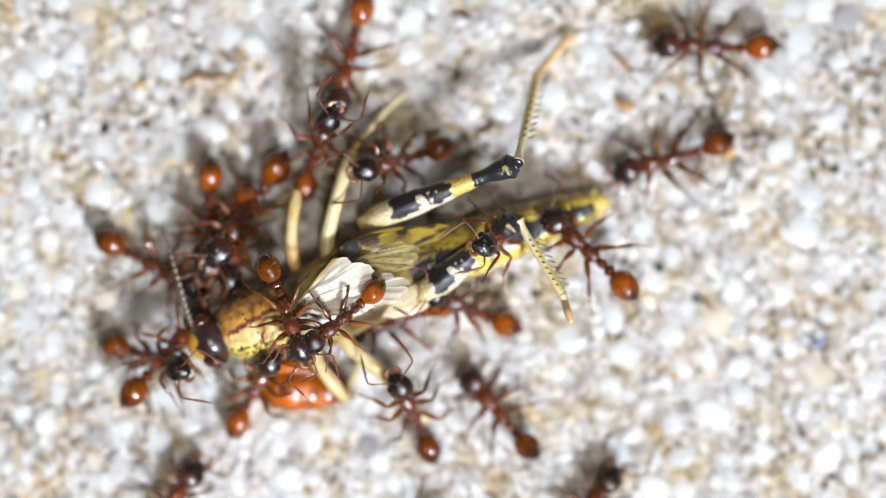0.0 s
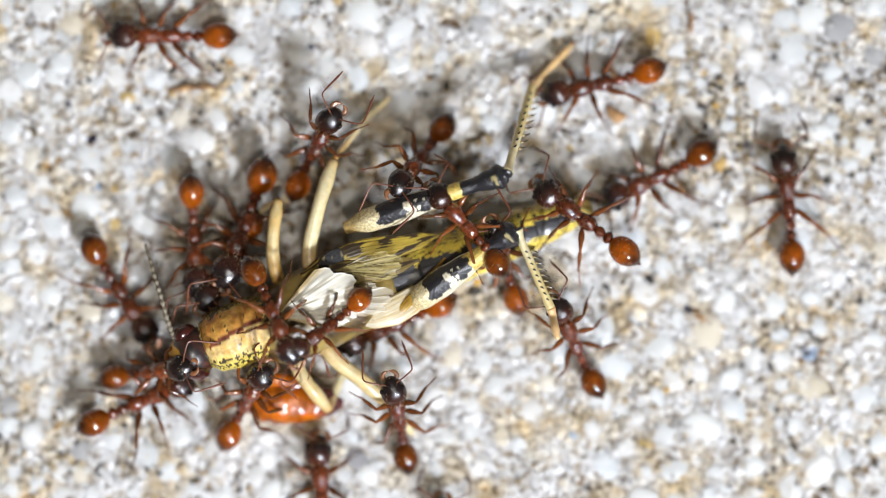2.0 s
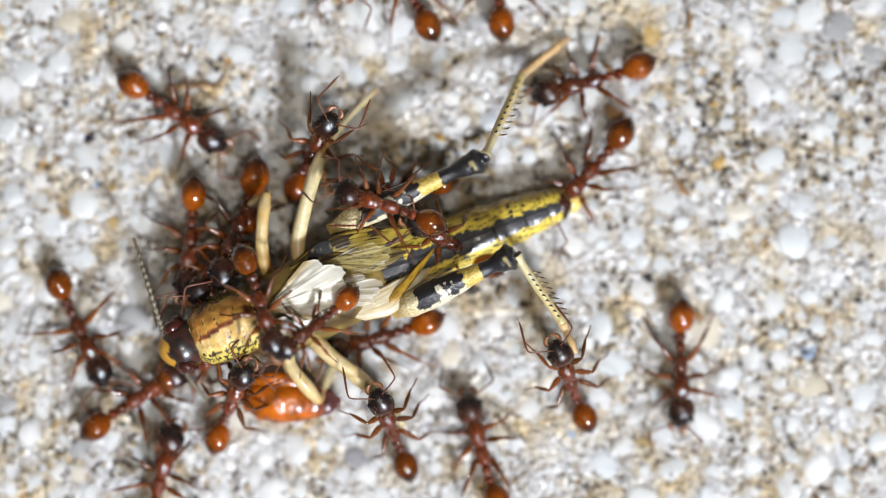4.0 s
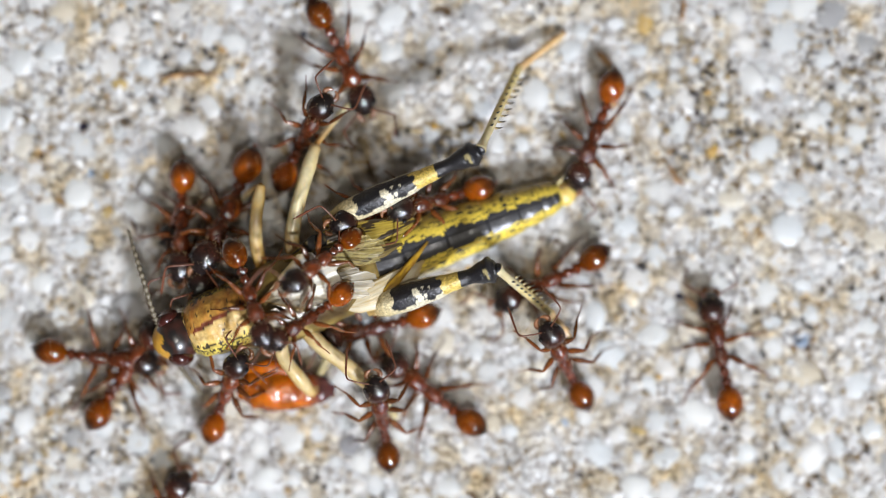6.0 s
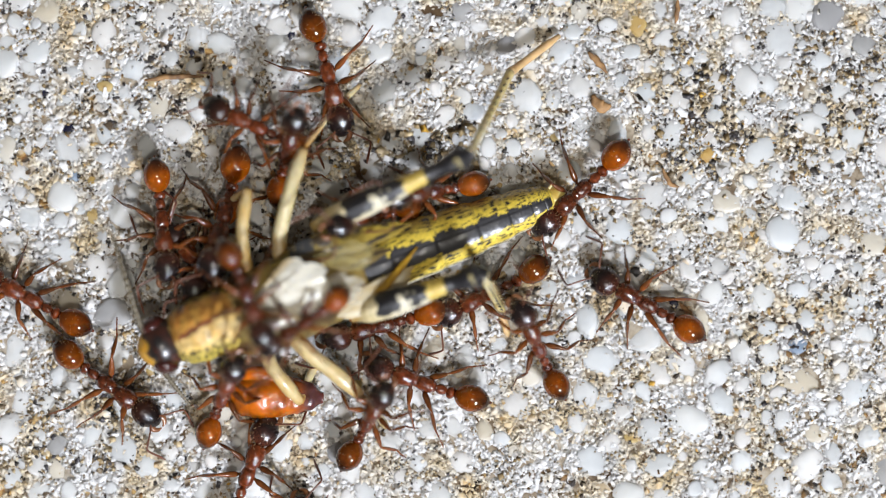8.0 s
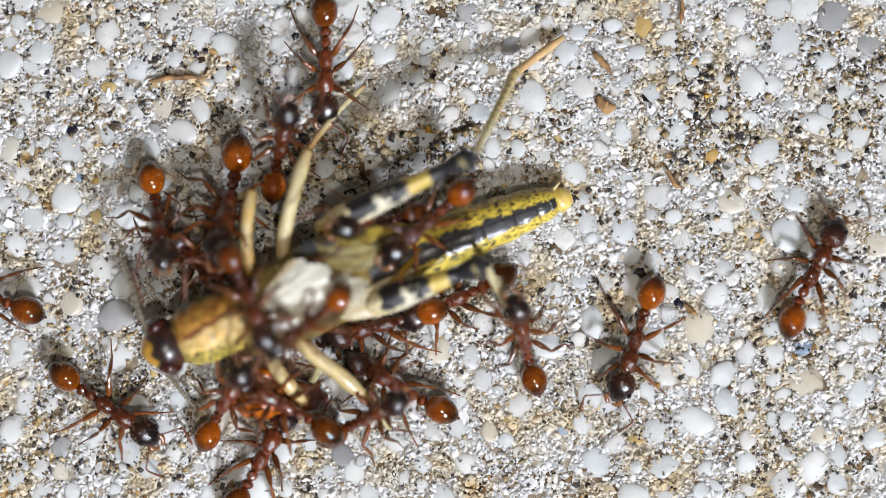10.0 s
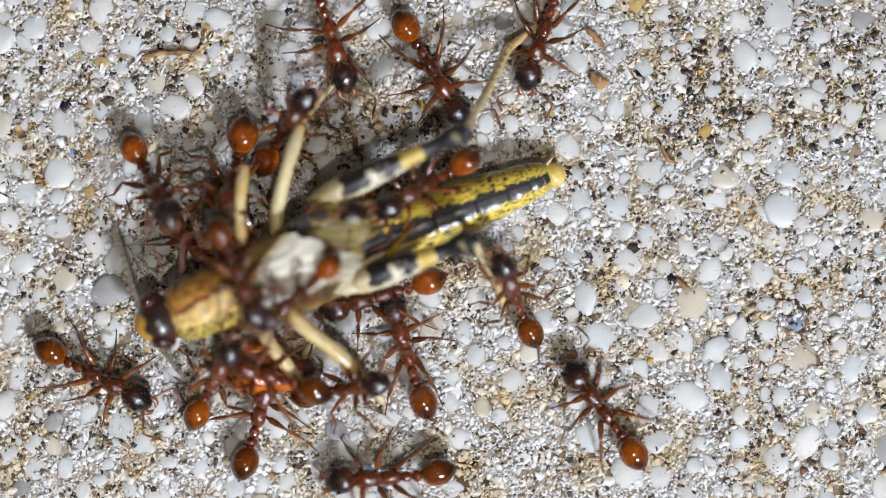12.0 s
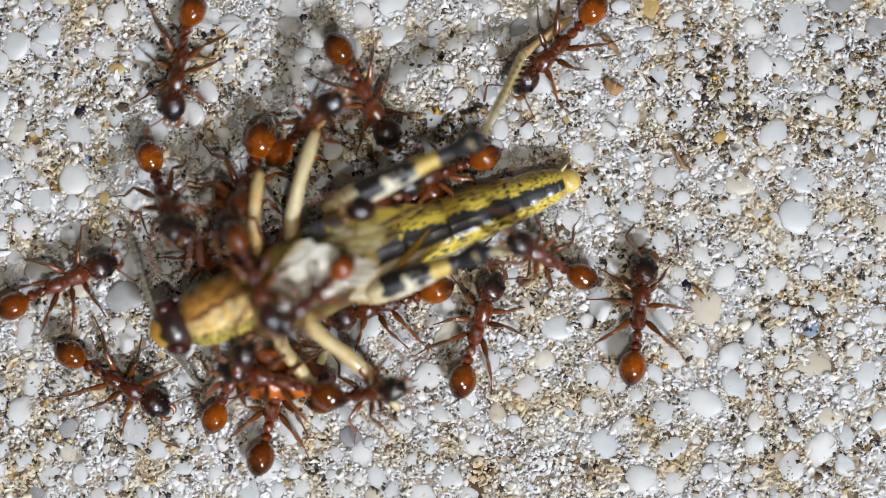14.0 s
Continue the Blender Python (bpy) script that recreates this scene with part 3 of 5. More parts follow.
def hind_leg(locust, name, base, knee, tip, foot, size, spine_side):
    """Thigh with a shin under it. The shin carries its spines and foot."""
    base, knee = Vector(base), Vector(knee)
    span = knee - base
    pts = [Vector((0, 0, 0)), span * 0.33, span * 0.66, span * 0.9, span]
    widths = [size * k for k in (0.45, 0.88, 0.95, 0.8, 0.6, 0.5, 0.74, 0.9, 0.55)]
    heights = [size * k for k in (0.4, 1.1, 1.15, 0.95, 0.72, 0.56, 0.74, 0.86, 0.5)]
    v, f, c = loft(pts, widths, heights, 190, 48, femur_colour, wave=lambda u, a: 1 + 0.03 * math.cos(6 * a) * (1 - u))
    thigh = finish(name, v, f, HOPPER_THIGH, locust, "cream thigh with black patches and a black knee", c)
    thigh.matrix_basis = Matrix.Translation(base * MM)
    way = Vector(tip) - knee
    end = Vector(foot) - knee
    shin_piece = loft([(0, 0, 0), way * 0.08, way * 0.5, way], [0.32, 0.36, 0.22, 0.23, 0.22, 0.25], None, 60, 14, tibia_colour)
    foot_piece = loft([way, way * 0.8 + end * 0.2 + Vector((0, 0, -0.25)), way * 0.4 + end * 0.6, end], [0.26, 0.22, 0.2, 0.22, 0.13], None, 16, 8,
                      lambda u, a: (0.62, 0.42, 0.2))
    side = way.cross(Vector((0, 0, 1))).normalized() * spine_side
    pieces = [shin_piece, foot_piece]
    for k in range(9):
        root = way * (0.3 + 0.075 * k) + side * 0.24
        thorn = loft([root, root + side * 0.2 + way.normalized() * 0.12, root + side * 0.36 + way.normalized() * 0.3], [0.075, 0.05, 0.012], None, 4, 5,
                     lambda u, a: blend((0.5, 0.4, 0.2), BLACK_SKIN, u * 2))
        inner = loft([root - side * 0.26 + Vector((0, 0, 0.22)), root - side * 0.2 + Vector((0, 0, 0.3)) + way.normalized() * 0.12,
                      root - side * 0.16 + Vector((0, 0, 0.36)) + way.normalized() * 0.24], [0.06, 0.05, 0.012], None, 4, 5, lambda u, a: BLACK_SKIN)
        pieces += [thorn, inner]
    v, f, c = joined(*pieces)
    shin = finish("shin", v, f, HOPPER_SKIN, thigh, "pale shin with a row of black-tipped spines", c)
    shin.matrix_basis = Matrix.Translation(span * MM)
    return thigh, shin, way.cross(Vector((0, 0, 1))).normalized()


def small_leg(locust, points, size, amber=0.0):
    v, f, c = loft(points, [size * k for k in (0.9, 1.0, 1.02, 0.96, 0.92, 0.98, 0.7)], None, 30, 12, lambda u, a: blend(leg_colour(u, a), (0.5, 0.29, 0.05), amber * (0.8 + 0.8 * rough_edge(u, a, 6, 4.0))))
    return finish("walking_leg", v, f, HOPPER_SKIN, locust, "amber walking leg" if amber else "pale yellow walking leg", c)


def wing(locust, points, size, label, deep, pale):
    """A short leathery wing: a flat leaf with fine ridges along it and a darker rim."""
    def colour(u, a):
        streak = 0.7 * noise.noise((u * 3.0, math.sin(a) * 9.0, size * 7)) + 0.7 * noise.noise((u * 6.0, math.sin(a) * 14.0, size * 3))
        rim = abs(math.sin(a)) ** 10 * 0.8 + smooth((u - 0.8) * 5) * 0.6
        if deep[0] < 0.2 and noise.noise((u * 6, math.sin(a) * 2.2, size)) > 0.08 + 0.3 * streak:
            return (0.035, 0.022, 0.01)
        return blend(blend(deep, pale, 0.75 + 0.7 * streak), deep, rim)
    v, f, c = loft(points, [size * k for k in (0.25, 0.8, 1.0, 0.95, 0.7, 0.12)], [size * k for k in (0.12, 0.2, 0.2, 0.17, 0.12, 0.03)], 70, 90, colour,
                   wave=lambda u, a: 1 + 0.05 * math.cos(22 * math.sin(a)) * (0.3 + 0.7 * u) + 0.05 * noise.noise((u * 5, a * 2, size)))
    return finish("wing", v, f, WING, locust, label, c)


def fan_wing(locust, hinge, heading, deep, pale, label, length=4.4, spread=66, folds=13, arch=0.5, veins=0, crease=0.022, mat=None):
    """A short silky wing, torn open: one thin pleated sheet that spreads from the hinge, with a ragged edge and rows of dark dashes along its veins."""
    rings, rays = 60 if veins else 34, 151
    verts, colours, faces = [], [], []
    for under in (0.0, 0.035):
        for j in range(rays):
            v = j / (rays - 1)
            turn = radians(heading + spread * (v - 0.5) + 2.5 * noise.noise((v * 9, 0, 5.0)))
            reach = length * (1 - 0.3 * abs(2 * v - 1) ** 2) * (1 + 0.14 * noise.noise((v * 7, 2.0, 0)) + crease * noise.noise((v * 40, 7.0, 0)))
            fold = abs((v * folds + 0.8 * noise.noise((v * 5, 9.0, 0))) % 1.0 * 2 - 1) - 0.5
            for i in range(rings):
                u = 0.05 + 0.95 * i / (rings - 1)
                rise = arch * math.sin(u * 2.2) * math.cos((2 * v - 1) * 1.2) + crease * fold * u * (1 + 1.2 * noise.noise((v * 6, 3.0, 0))) + 0.1 * noise.noise((u * 3, v * 8, 1.0)) - under
                verts.append(Vector(hinge) + Vector((math.cos(turn) * reach * u, math.sin(turn) * reach * u, rise)))
                streak = noise.noise((u * 2.0, v * 60, 3.0)) + 0.6 * noise.noise((u * 7, v * 20, 8.0))
                edge = smooth((abs(2 * v - 1) - 0.72) * 4) * 0.8 + smooth((0.26 - u) * 5) * 0.7
                tint = blend(pale, deep, 0.06 + 0.22 * streak + edge)
                if veins and abs(v * veins % 1.0 - 0.5) < 0.2 and noise.noise((u * 26, int(v * veins) * 3.3, 5.0)) > 0.02 and 0.25 < u < 0.9:
                    tint = (0.1, 0.075, 0.04)
                colours.append(tint)
    n = rings * rays
    for j in range(rays - 1):
        for i in range(rings - 1):
            a, b, c, d = j * rings + i, j * rings + i + 1, (j + 1) * rings + i + 1, (j + 1) * rings + i
            faces += [(a, b, c, d), (d + n, c + n, b + n, a + n)]
    rim = [j * rings + rings - 1 for j in range(rays)]
    faces += [(a, b, b + n, a + n) for a, b in zip(rim, rim[1:])]
    return finish("wing", verts, faces, mat or WING, locust, label, colours)


def build_locust():
    locust = tagged(new("grasshopper"), "dead yellow and black grasshopper lying on the sand", "grasshopper")

    v, f, c = loft([(4.28, 1.82, 2.00), (8.44, 3.16, 1.65), (12.91, 4.80, 1.35), (15.70, 5.86, 1.10), (16.85, 6.28, 1.02)],
                   [1.8, 1.75, 1.6, 1.5, 1.4, 1.25, 1.1, 0.95, 0.84, 0.6], [1.5, 1.45, 1.35, 1.25, 1.15, 1.05, 0.94, 0.84, 0.74, 0.5], 260, 150, abdomen_colour,
                   wave=lambda u, a: 1 + 0.05 * ((u * 8) % 1.0) ** 0.6 - 0.05 * smooth(((u * 8) % 1.0 - 0.93) * 14) - 0.02 * math.exp(-(a / 0.25) ** 2))
    finish("abdomen", v, f, HOPPER_BELLY, locust, "yellow abdomen with a glossy black band and black dashes", c)
    v, f, c = ball((0, 0, 0), (0.66, 0.64, 0.52), 24, 28, None, lambda x, y, z: blend((0.62, 0.4, 0.06), (0.7, 0.54, 0.16), 0.5 + noise.noise((x * 2, y * 2, z * 2)) + 0.4 * z))
    tip = finish("tail_tip", v, f, HOPPER_SKIN, locust, "round amber-yellow tip of the abdomen", c)
    tip.matrix_basis = pose(17.02 * MM, 6.26 * MM, 0.92 * MM, 0, 0, 20)
    for foot, end in (((16.62, 6.75, 1.15), (16.98, 7.17, 1.4)), ((16.95, 5.72, 1.0), (17.3, 5.6, 1.1))):
        v, f, c = loft([foot, end], [0.1, 0.08, 0.015], None, 8, 8, lambda u, a: (0.6, 0.5, 0.24))
        finish("tail_spike", v, f, HOPPER_SKIN, locust, "", c)

    v, f, c = loft([(-0.32, -0.26, 2.60), (1.62, 0.40, 2.70), (4.29, 1.53, 2.60), (6.96, 2.42, 2.30)], [1.7, 2.15, 2.3, 2.1, 1.5], [1.7, 1.95, 1.95, 1.7, 1.2], 50, 32, thorax_colour)
    finish("thorax", v, f, HOPPER_SKIN, locust, "cream and ochre thorax", c)

    v, f, c = loft([(-2.71, -0.96, 2.80), (-1.93, -0.69, 2.95), (-0.50, -0.16, 3.10), (0.69, 0.35, 3.15)], [1.3, 1.6, 1.74, 1.72, 1.5], [1.2, 1.55, 1.7, 1.7, 1.45], 90, 80, shield_colour,
                   wave=lambda u, a: 1 + 0.02 * noise.noise((u * 16, a * 5, 1.0)) + 0.05 * math.exp(-((u - 0.55) / 0.08) ** 2) * -0.6)
    finish("neck_shield", v, f, HOPPER_SHIELD, locust, "gold neck shield with an orange patch and black dots", c)

    def head_colour(x, y, z):
        return (0.62, 0.33, 0.03) if x > 0.45 + 0.1 * math.sin(9 * y) else blend((0.014, 0.012, 0.012), (0.06, 0.02, 0.014), abs(y) * 1.2 - 0.3 + 2 * noise.noise((x * 3, y * 3, z * 3)))
    v, f, c = ball((0, 0, 0), (1.3, 1.35, 1.35), 40, 44, lambda x, y, z: (x, y * (1 - 0.22 * max(0, x)), z * (1 - 0.25 * max(0, x))), head_colour)
    head = finish("head", v, f, HOPPER_SKIN, locust, "dark head with an orange-yellow face", c)
    head.matrix_basis = Matrix.Translation(Vector((-3.48, -1.32, 2.90)) * MM) @ pose(0, 0, 0, 0, 8, 200)
    for side in (1, -1):
        v, f, _ = ball((0, 0, 0), (0.66, 0.48, 0.85), 18, 22)
        eye = finish("eye", v, f, HOPPER_EYE, head, "glossy dark red eye")
        eye.matrix_basis = pose(0.05 * MM, side * 1.08 * MM, 0.3 * MM, 0, 0, side * -18)
    feelers = ((((-3.92, -0.99, 3.00), (-4.50, -0.39, 3.60), (-5.19, 1.83, 3.90), (-6.01, 4.35, 3.20))), (((-3.81, -2.04, 2.40), (-3.17, -3.09, 2.20), (-2.12, -4.53, 1.20))))
    for pts in feelers:
        v, f, _ = loft(pts, [0.14, 0.14, 0.13, 0.12, 0.07], None, 150, 8, wave=lambda u, a: 1 + 0.28 * math.sin(u * 130))
        finish("feeler", v, f, HOPPER_FEELER, locust, "dark ringed feeler")

    white, cream = (0.66, 0.62, 0.48), (0.4, 0.26, 0.07)
    silk = (0.74, 0.71, 0.6)
    fan_wing(locust, (1.0, 0.65, 4.6), 18, cream, silk, "torn white silky short wing with fine pleats")
    fan_wing(locust, (2.6, 1.3, 4.45), 4, cream, silk, "clear silky fold of the torn wing", 4.4, 34, 7, 0.25, 0, 0.02, MEMBRANE)
    fan_wing(locust, (3.9, 3.0, 4.5), 6, (0.3, 0.2, 0.04), (0.52, 0.44, 0.18), "clear short wing with rows of fine dark dashes", 3.6, 38, 6, 0.2, 9, 0.015, MEMBRANE)
    wing(locust, [(1.97, 1.98, 4.10), (4.34, 2.78, 4.30), (6.39, 3.16, 3.80), (8.46, 3.61, 3.30)], 0.72, "clear olive-brown short wing", (0.06, 0.035, 0.012), (0.22, 0.16, 0.04))
    wing(locust, [(2.25, 2.72, 3.80), (4.92, 3.84, 4.10), (7.28, 4.35, 3.70), (9.49, 4.94, 3.00)], 0.7, "olive-yellow short wing", (0.13, 0.08, 0.012), (0.38, 0.28, 0.04))
    wing(locust, [(5.20, 0.29, 3.30), (6.83, 0.80, 3.60), (8.22, 1.59, 3.30), (9.58, 2.72, 2.80)], 0.78, "white short wing with an ochre rim", (0.42, 0.26, 0.04), white)
    v, f, c = loft([(6.56, 0.17, 3.30), (7.51, 1.00, 3.62), (8.46, 2.07, 3.42), (9.79, 3.73, 2.90)], [0.1, 0.22, 0.25, 0.2, 0.06], [0.05, 0.08, 0.08, 0.07, 0.03], 40, 14,
                   lambda u, a: blend((0.46, 0.28, 0.02), (0.2, 0.1, 0.015), 0.5 + rough_edge(u, a, 12, 31.0)))
    finish("wing_rim", v, f, WING, locust, "folded ochre rim of the short wing", c)
    v, f, c = loft([(3.15, 2.96, 3.95), (3.74, 3.37, 4.15), (4.33, 3.67, 4.15), (5.09, 4.05, 3.85)], [0.2, 0.55, 0.62, 0.55, 0.15], [0.05, 0.12, 0.13, 0.12, 0.04], 40, 32, lambda u, a: blend((0.02, 0.02, 0.02), (0.45, 0.36, 0.18), 3 * rough_edge(u, a, 9, 21.0) - 0.9),
                   wave=lambda u, a: 1 + 0.15 * noise.noise((u * 6, a * 2, 4.0)))
    finish("wing_root", v, f, VELVET, locust, "black patch at the wing root", c)

    left = hind_leg(locust, "hind_thigh", (4.36, 4.73, 3.10), (12.47, 8.45, 5.30), (14.65, 12.87, 1.50), (17.25, 14.84, 0.30), 0.76, 1)
    right = hind_leg(locust, "hind_thigh", (6.37, 0.16, 2.90), (13.12, 2.37, 4.70), (15.95, 0.15, 1.90), (17.09, -1.17, 1.60), 0.82, -1)
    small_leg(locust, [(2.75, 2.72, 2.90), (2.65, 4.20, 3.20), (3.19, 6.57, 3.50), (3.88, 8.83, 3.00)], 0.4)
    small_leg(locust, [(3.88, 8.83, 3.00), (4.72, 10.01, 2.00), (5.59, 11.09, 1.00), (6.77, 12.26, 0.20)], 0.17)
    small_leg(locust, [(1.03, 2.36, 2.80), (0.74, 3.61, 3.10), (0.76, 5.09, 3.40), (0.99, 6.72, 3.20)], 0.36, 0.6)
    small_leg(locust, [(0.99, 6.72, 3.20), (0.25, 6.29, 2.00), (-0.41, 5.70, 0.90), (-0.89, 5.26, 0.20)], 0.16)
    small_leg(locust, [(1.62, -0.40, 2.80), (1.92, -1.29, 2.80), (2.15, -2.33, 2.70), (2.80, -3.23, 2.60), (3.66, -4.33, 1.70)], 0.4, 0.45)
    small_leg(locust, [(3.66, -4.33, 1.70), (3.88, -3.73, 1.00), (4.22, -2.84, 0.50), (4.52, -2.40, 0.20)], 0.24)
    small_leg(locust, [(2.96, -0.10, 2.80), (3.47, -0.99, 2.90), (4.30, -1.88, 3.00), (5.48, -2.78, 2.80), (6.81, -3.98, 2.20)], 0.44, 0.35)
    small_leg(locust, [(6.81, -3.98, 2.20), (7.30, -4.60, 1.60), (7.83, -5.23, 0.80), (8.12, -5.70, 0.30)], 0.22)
    return locust, left, right


def build_pupa():
    """A shiny amber pupa that lies under the front legs of the prey."""
    pupa = tagged(new("insect_pupa"), "glossy amber insect pupa lying on the sand", "pupa")
    shell = loft([(-0.31, -4.18, 0.95), (0.95, -3.96, 1.10), (2.45, -4.02, 1.10), (3.79, -4.09, 0.90), (4.83, -4.18, 0.70)], [0.5, 1.15, 1.3, 1.2, 0.95, 0.75, 0.3], [0.4, 0.95, 1.05, 0.95, 0.75, 0.55, 0.25], 90, 32,
                 wave=lambda u, a: 1 + 0.07 * noise.noise((u * 9, a * 2.5, 2.0)) - 0.02 * math.exp(-(((u * 6) % 1.0 - 0.5) / 0.12) ** 2))
    finish("shell", *shell[:2], AMBER, pupa)
    v, f, _ = loft([(0.07, -3.20, 1.50), (1.28, -2.90, 1.75), (2.47, -3.08, 1.60), (3.35, -3.42, 1.20)], [0.2, 0.42, 0.4, 0.12], [0.15, 0.3, 0.3, 0.1], 20, 12)
    finish("wing_case", v, f, AMBER, pupa, "amber wing case of the pupa")
    pupa.matrix_basis = Matrix.Translation(Vector((LOCUST_X, LOCUST_Y, 0)) * MM)
    return pupa


locust, left_leg, right_leg = build_locust()
pupa = build_pupa()


# ---- the ants ----
def build_ant():
    """One worker, head towards +x, feet on z = 0."""
    ant = tagged(new("ant"), "red-brown worker ant with an amber gaster", "ant", "ants round the prey")

    def skull(x, y, z):
        w = 1 - 0.2 * max(0.0, x) + 0.06 * max(0.0, -x)
        return (x * (1 - 0.12 * (1 - abs(y)) * (x < -0.6)), y * w, z * (1 - 0.18 * max(0.0, x)))
    v, f, _ = ball((0, 0, 0), (0.97, 0.79, 0.64), 22, 28, skull)
    head = finish("head", v, f, ANT_HEAD, ant, "dark brown head")
    head.matrix_basis = Matrix.Translation(Vector((2.75, 0, 1.25)) * MM) @ pose(0, 0, 0, 0, 16, 0)
    for s in (1, -1):
        v, f, _ = ball((0.2, s * 0.68, 0.3), (0.17, 0.1, 0.14), 8, 10)
        finish("eye", v, f, ANT_EYE, head)
        v, f, _ = loft([(0.62, s * 0.3, -0.1), (0.9, s * 0.42, -0.14), (1.15, s * 0.3, -0.18), (1.24, s * 0.05, -0.18)], [0.13, 0.17, 0.13, 0.04], [0.09, 0.1, 0.08, 0.03], 9, 8)
        finish("jaw", v, f, ANT_JAW, head)
        v, f, _ = loft([(0.55, s * 0.3, 0.3), (0.8, s * 0.7, 0.5), (1.15, s * 1.3, 0.6), (1.35, s * 1.5, 0.5), (1.75, s * 1.45, 0.2), (2.3, s * 1.3, -0.3), (2.75, s * 1.2, -0.7)],
                       [0.05, 0.045, 0.052, 0.05, 0.05, 0.065, 0.075, 0.035], None, 40, 8, wave=lambda u, a: 1 + (0.14 * math.sin(u * 95) if u > 0.42 else 0))
        feeler = finish("feeler", v, f, ANT_FEELER, head)

    v, f, _ = loft([(-0.66, 0, 1.0), (-0.45, 0, 1.12), (0.0, 0, 1.28), (0.5, 0, 1.25), (1.0, 0, 1.36), (1.5, 0, 1.35), (1.9, 0, 1.25), (2.1, 0, 1.22)],
                   [0.1, 0.32, 0.43, 0.41, 0.34, 0.46, 0.55, 0.49, 0.27, 0.19], [0.1, 0.3, 0.44, 0.42, 0.33, 0.46, 0.5, 0.42, 0.24, 0.18], 56, 28,
                   wave=lambda u, a: 1 + 0.025 * math.sin(13 * a) * math.sin(u * 9) + 0.01 * math.sin(u * 40) + 0.05 * noise.noise((u * 14, math.sin(a) * 2.5, math.cos(a) * 2.5)))
    finish("midbody", v, f, ANT_BODY, ant)
    v, f, _ = loft([(-0.55, 0, 1.0), (-0.8, 0, 1.05), (-1.0, 0, 1.2), (-1.2, 0, 1.05)], [0.1, 0.12, 0.31, 0.29, 0.1], [0.09, 0.12, 0.4, 0.3, 0.08], 22, 14)
    finish("waist_front", v, f, ANT_BODY, ant)
    v, f, _ = ball((-1.5, 0, 1.1), (0.28, 0.37, 0.36), 12, 16)
    finish("waist_rear", v, f, ANT_BODY, ant)

    def bulb(x, y, z):
        # x runs to the front; a soft point at the rear, a flat front, fine rings where the plates overlap
        pinch = 1 - 0.24 * max(0.0, -x) ** 2.2
        ring = 1 - 0.014 * sum(math.exp(-((x - r) / 0.04) ** 2) for r in (-0.15, -0.5, -0.75))
        return (x, y * pinch * ring, z * pinch * ring)
    v, f, _ = ball((-2.74, 0, 1.2), (1.02, 0.78, 0.76), 40, 30, bulb)
    gaster = finish("gaster", v, f, ANT_GASTER, ant, "glossy amber gaster with a dark tip")
    v, f, _ = loft([(-3.7, 0, 1.14), (-3.82, 0, 1.1), (-3.88, 0, 1.07)], [0.12, 0.08, 0.02], None, 6, 8)
    finish("sting_tip", v, f, ANT_BODY, gaster)

    # short pale bristles over the back, the head and the rings of the gaster
    rng = random.Random(8)
    for holder, centre, sizes, count in ((head, (0, 0, 0), (0.9, 0.74, 0.58), 34), (ant, (1.2, 0, 1.3), (0.7, 0.4, 0.42), 30), (gaster, (-2.74, 0, 1.2), (0.98, 0.74, 0.73), 26)):
        hairs = []
        for _ in range(count):
            d = Vector((rng.uniform(-1, 1), rng.uniform(-1, 1), rng.uniform(0, 1))).normalized()
            foot = Vector(c + q * s for c, q, s in zip(centre, d, sizes))
            lean = (d + Vector((-0.5, 0, 0.2))).normalized() * rng.uniform(0.16, 0.3)
            hairs.append(loft([foot, foot + lean * 0.5, foot + lean], [0.011, 0.008, 0.003], None, 3, 3))
        v, f, _ = joined(*hairs)
        tagged(finish("bristles", v, f, BRISTLE, holder, "short pale bristles"), kind="stuff")

    # root, knee, ankle, toe on the ant's left side
    plan = (("front_leg", (1.45, 0.3, 0.95), (1.95, 1.1, 1.45), (2.45, 1.7, 0.5), (2.8, 2.2, 0.04)),
            ("middle_leg", (0.75, 0.32, 0.9), (0.62, 1.4, 1.6), (0.3, 2.1, 0.5), (0.0, 2.7, 0.04)),
            ("hind_leg", (0.05, 0.3, 0.9), (-0.95, 1.25, 1.6), (-1.75, 1.95, 0.5), (-2.5, 2.4, 0.04)))
    for s in (1, -1):
        for name, root, knee, ankle, toe in plan:
            r, k, a, t = (Vector((p[0], s * p[1], p[2])) for p in (root, knee, ankle, toe))
            k, a, t = k - r, a - r, t - r
            thigh = loft([Vector((0, 0, 0)), k * 0.25, k * 0.6, k], [0.14, 0.085, 0.18, 0.185, 0.135, 0.075], None, 14, 10)
            shin = loft([k, k.lerp(a, 0.5), a], [0.07, 0.11, 0.12, 0.1, 0.058], None, 11, 8)
            foot = loft([a, a.lerp(t, 0.5) + Vector((0, 0, 0.05)), t, t + (t - a).normalized() * 0.15], [0.052, 0.042, 0.038, 0.04, 0.022], None, 14, 6, wave=lambda u, a: 1 + 0.18 * math.sin(u * 30))
            spines = []
            for n in range(9):
                at = k.lerp(a, 0.15 + 0.09 * n)
                out = Vector((rng.uniform(-1, 1), s * rng.uniform(-0.3, 1), rng.uniform(-1, 0.6))).normalized() * 0.2
                spines.append(loft([at, at + out * 0.5, at + out], [0.016, 0.011, 0.003], None, 3, 3))
            v, f, _ = joined(thigh, shin, foot, *spines)
            leg = finish(name, v, f, ANT_LEG, ant)
            leg.matrix_basis = Matrix.Translation(r * MM)
    return ant


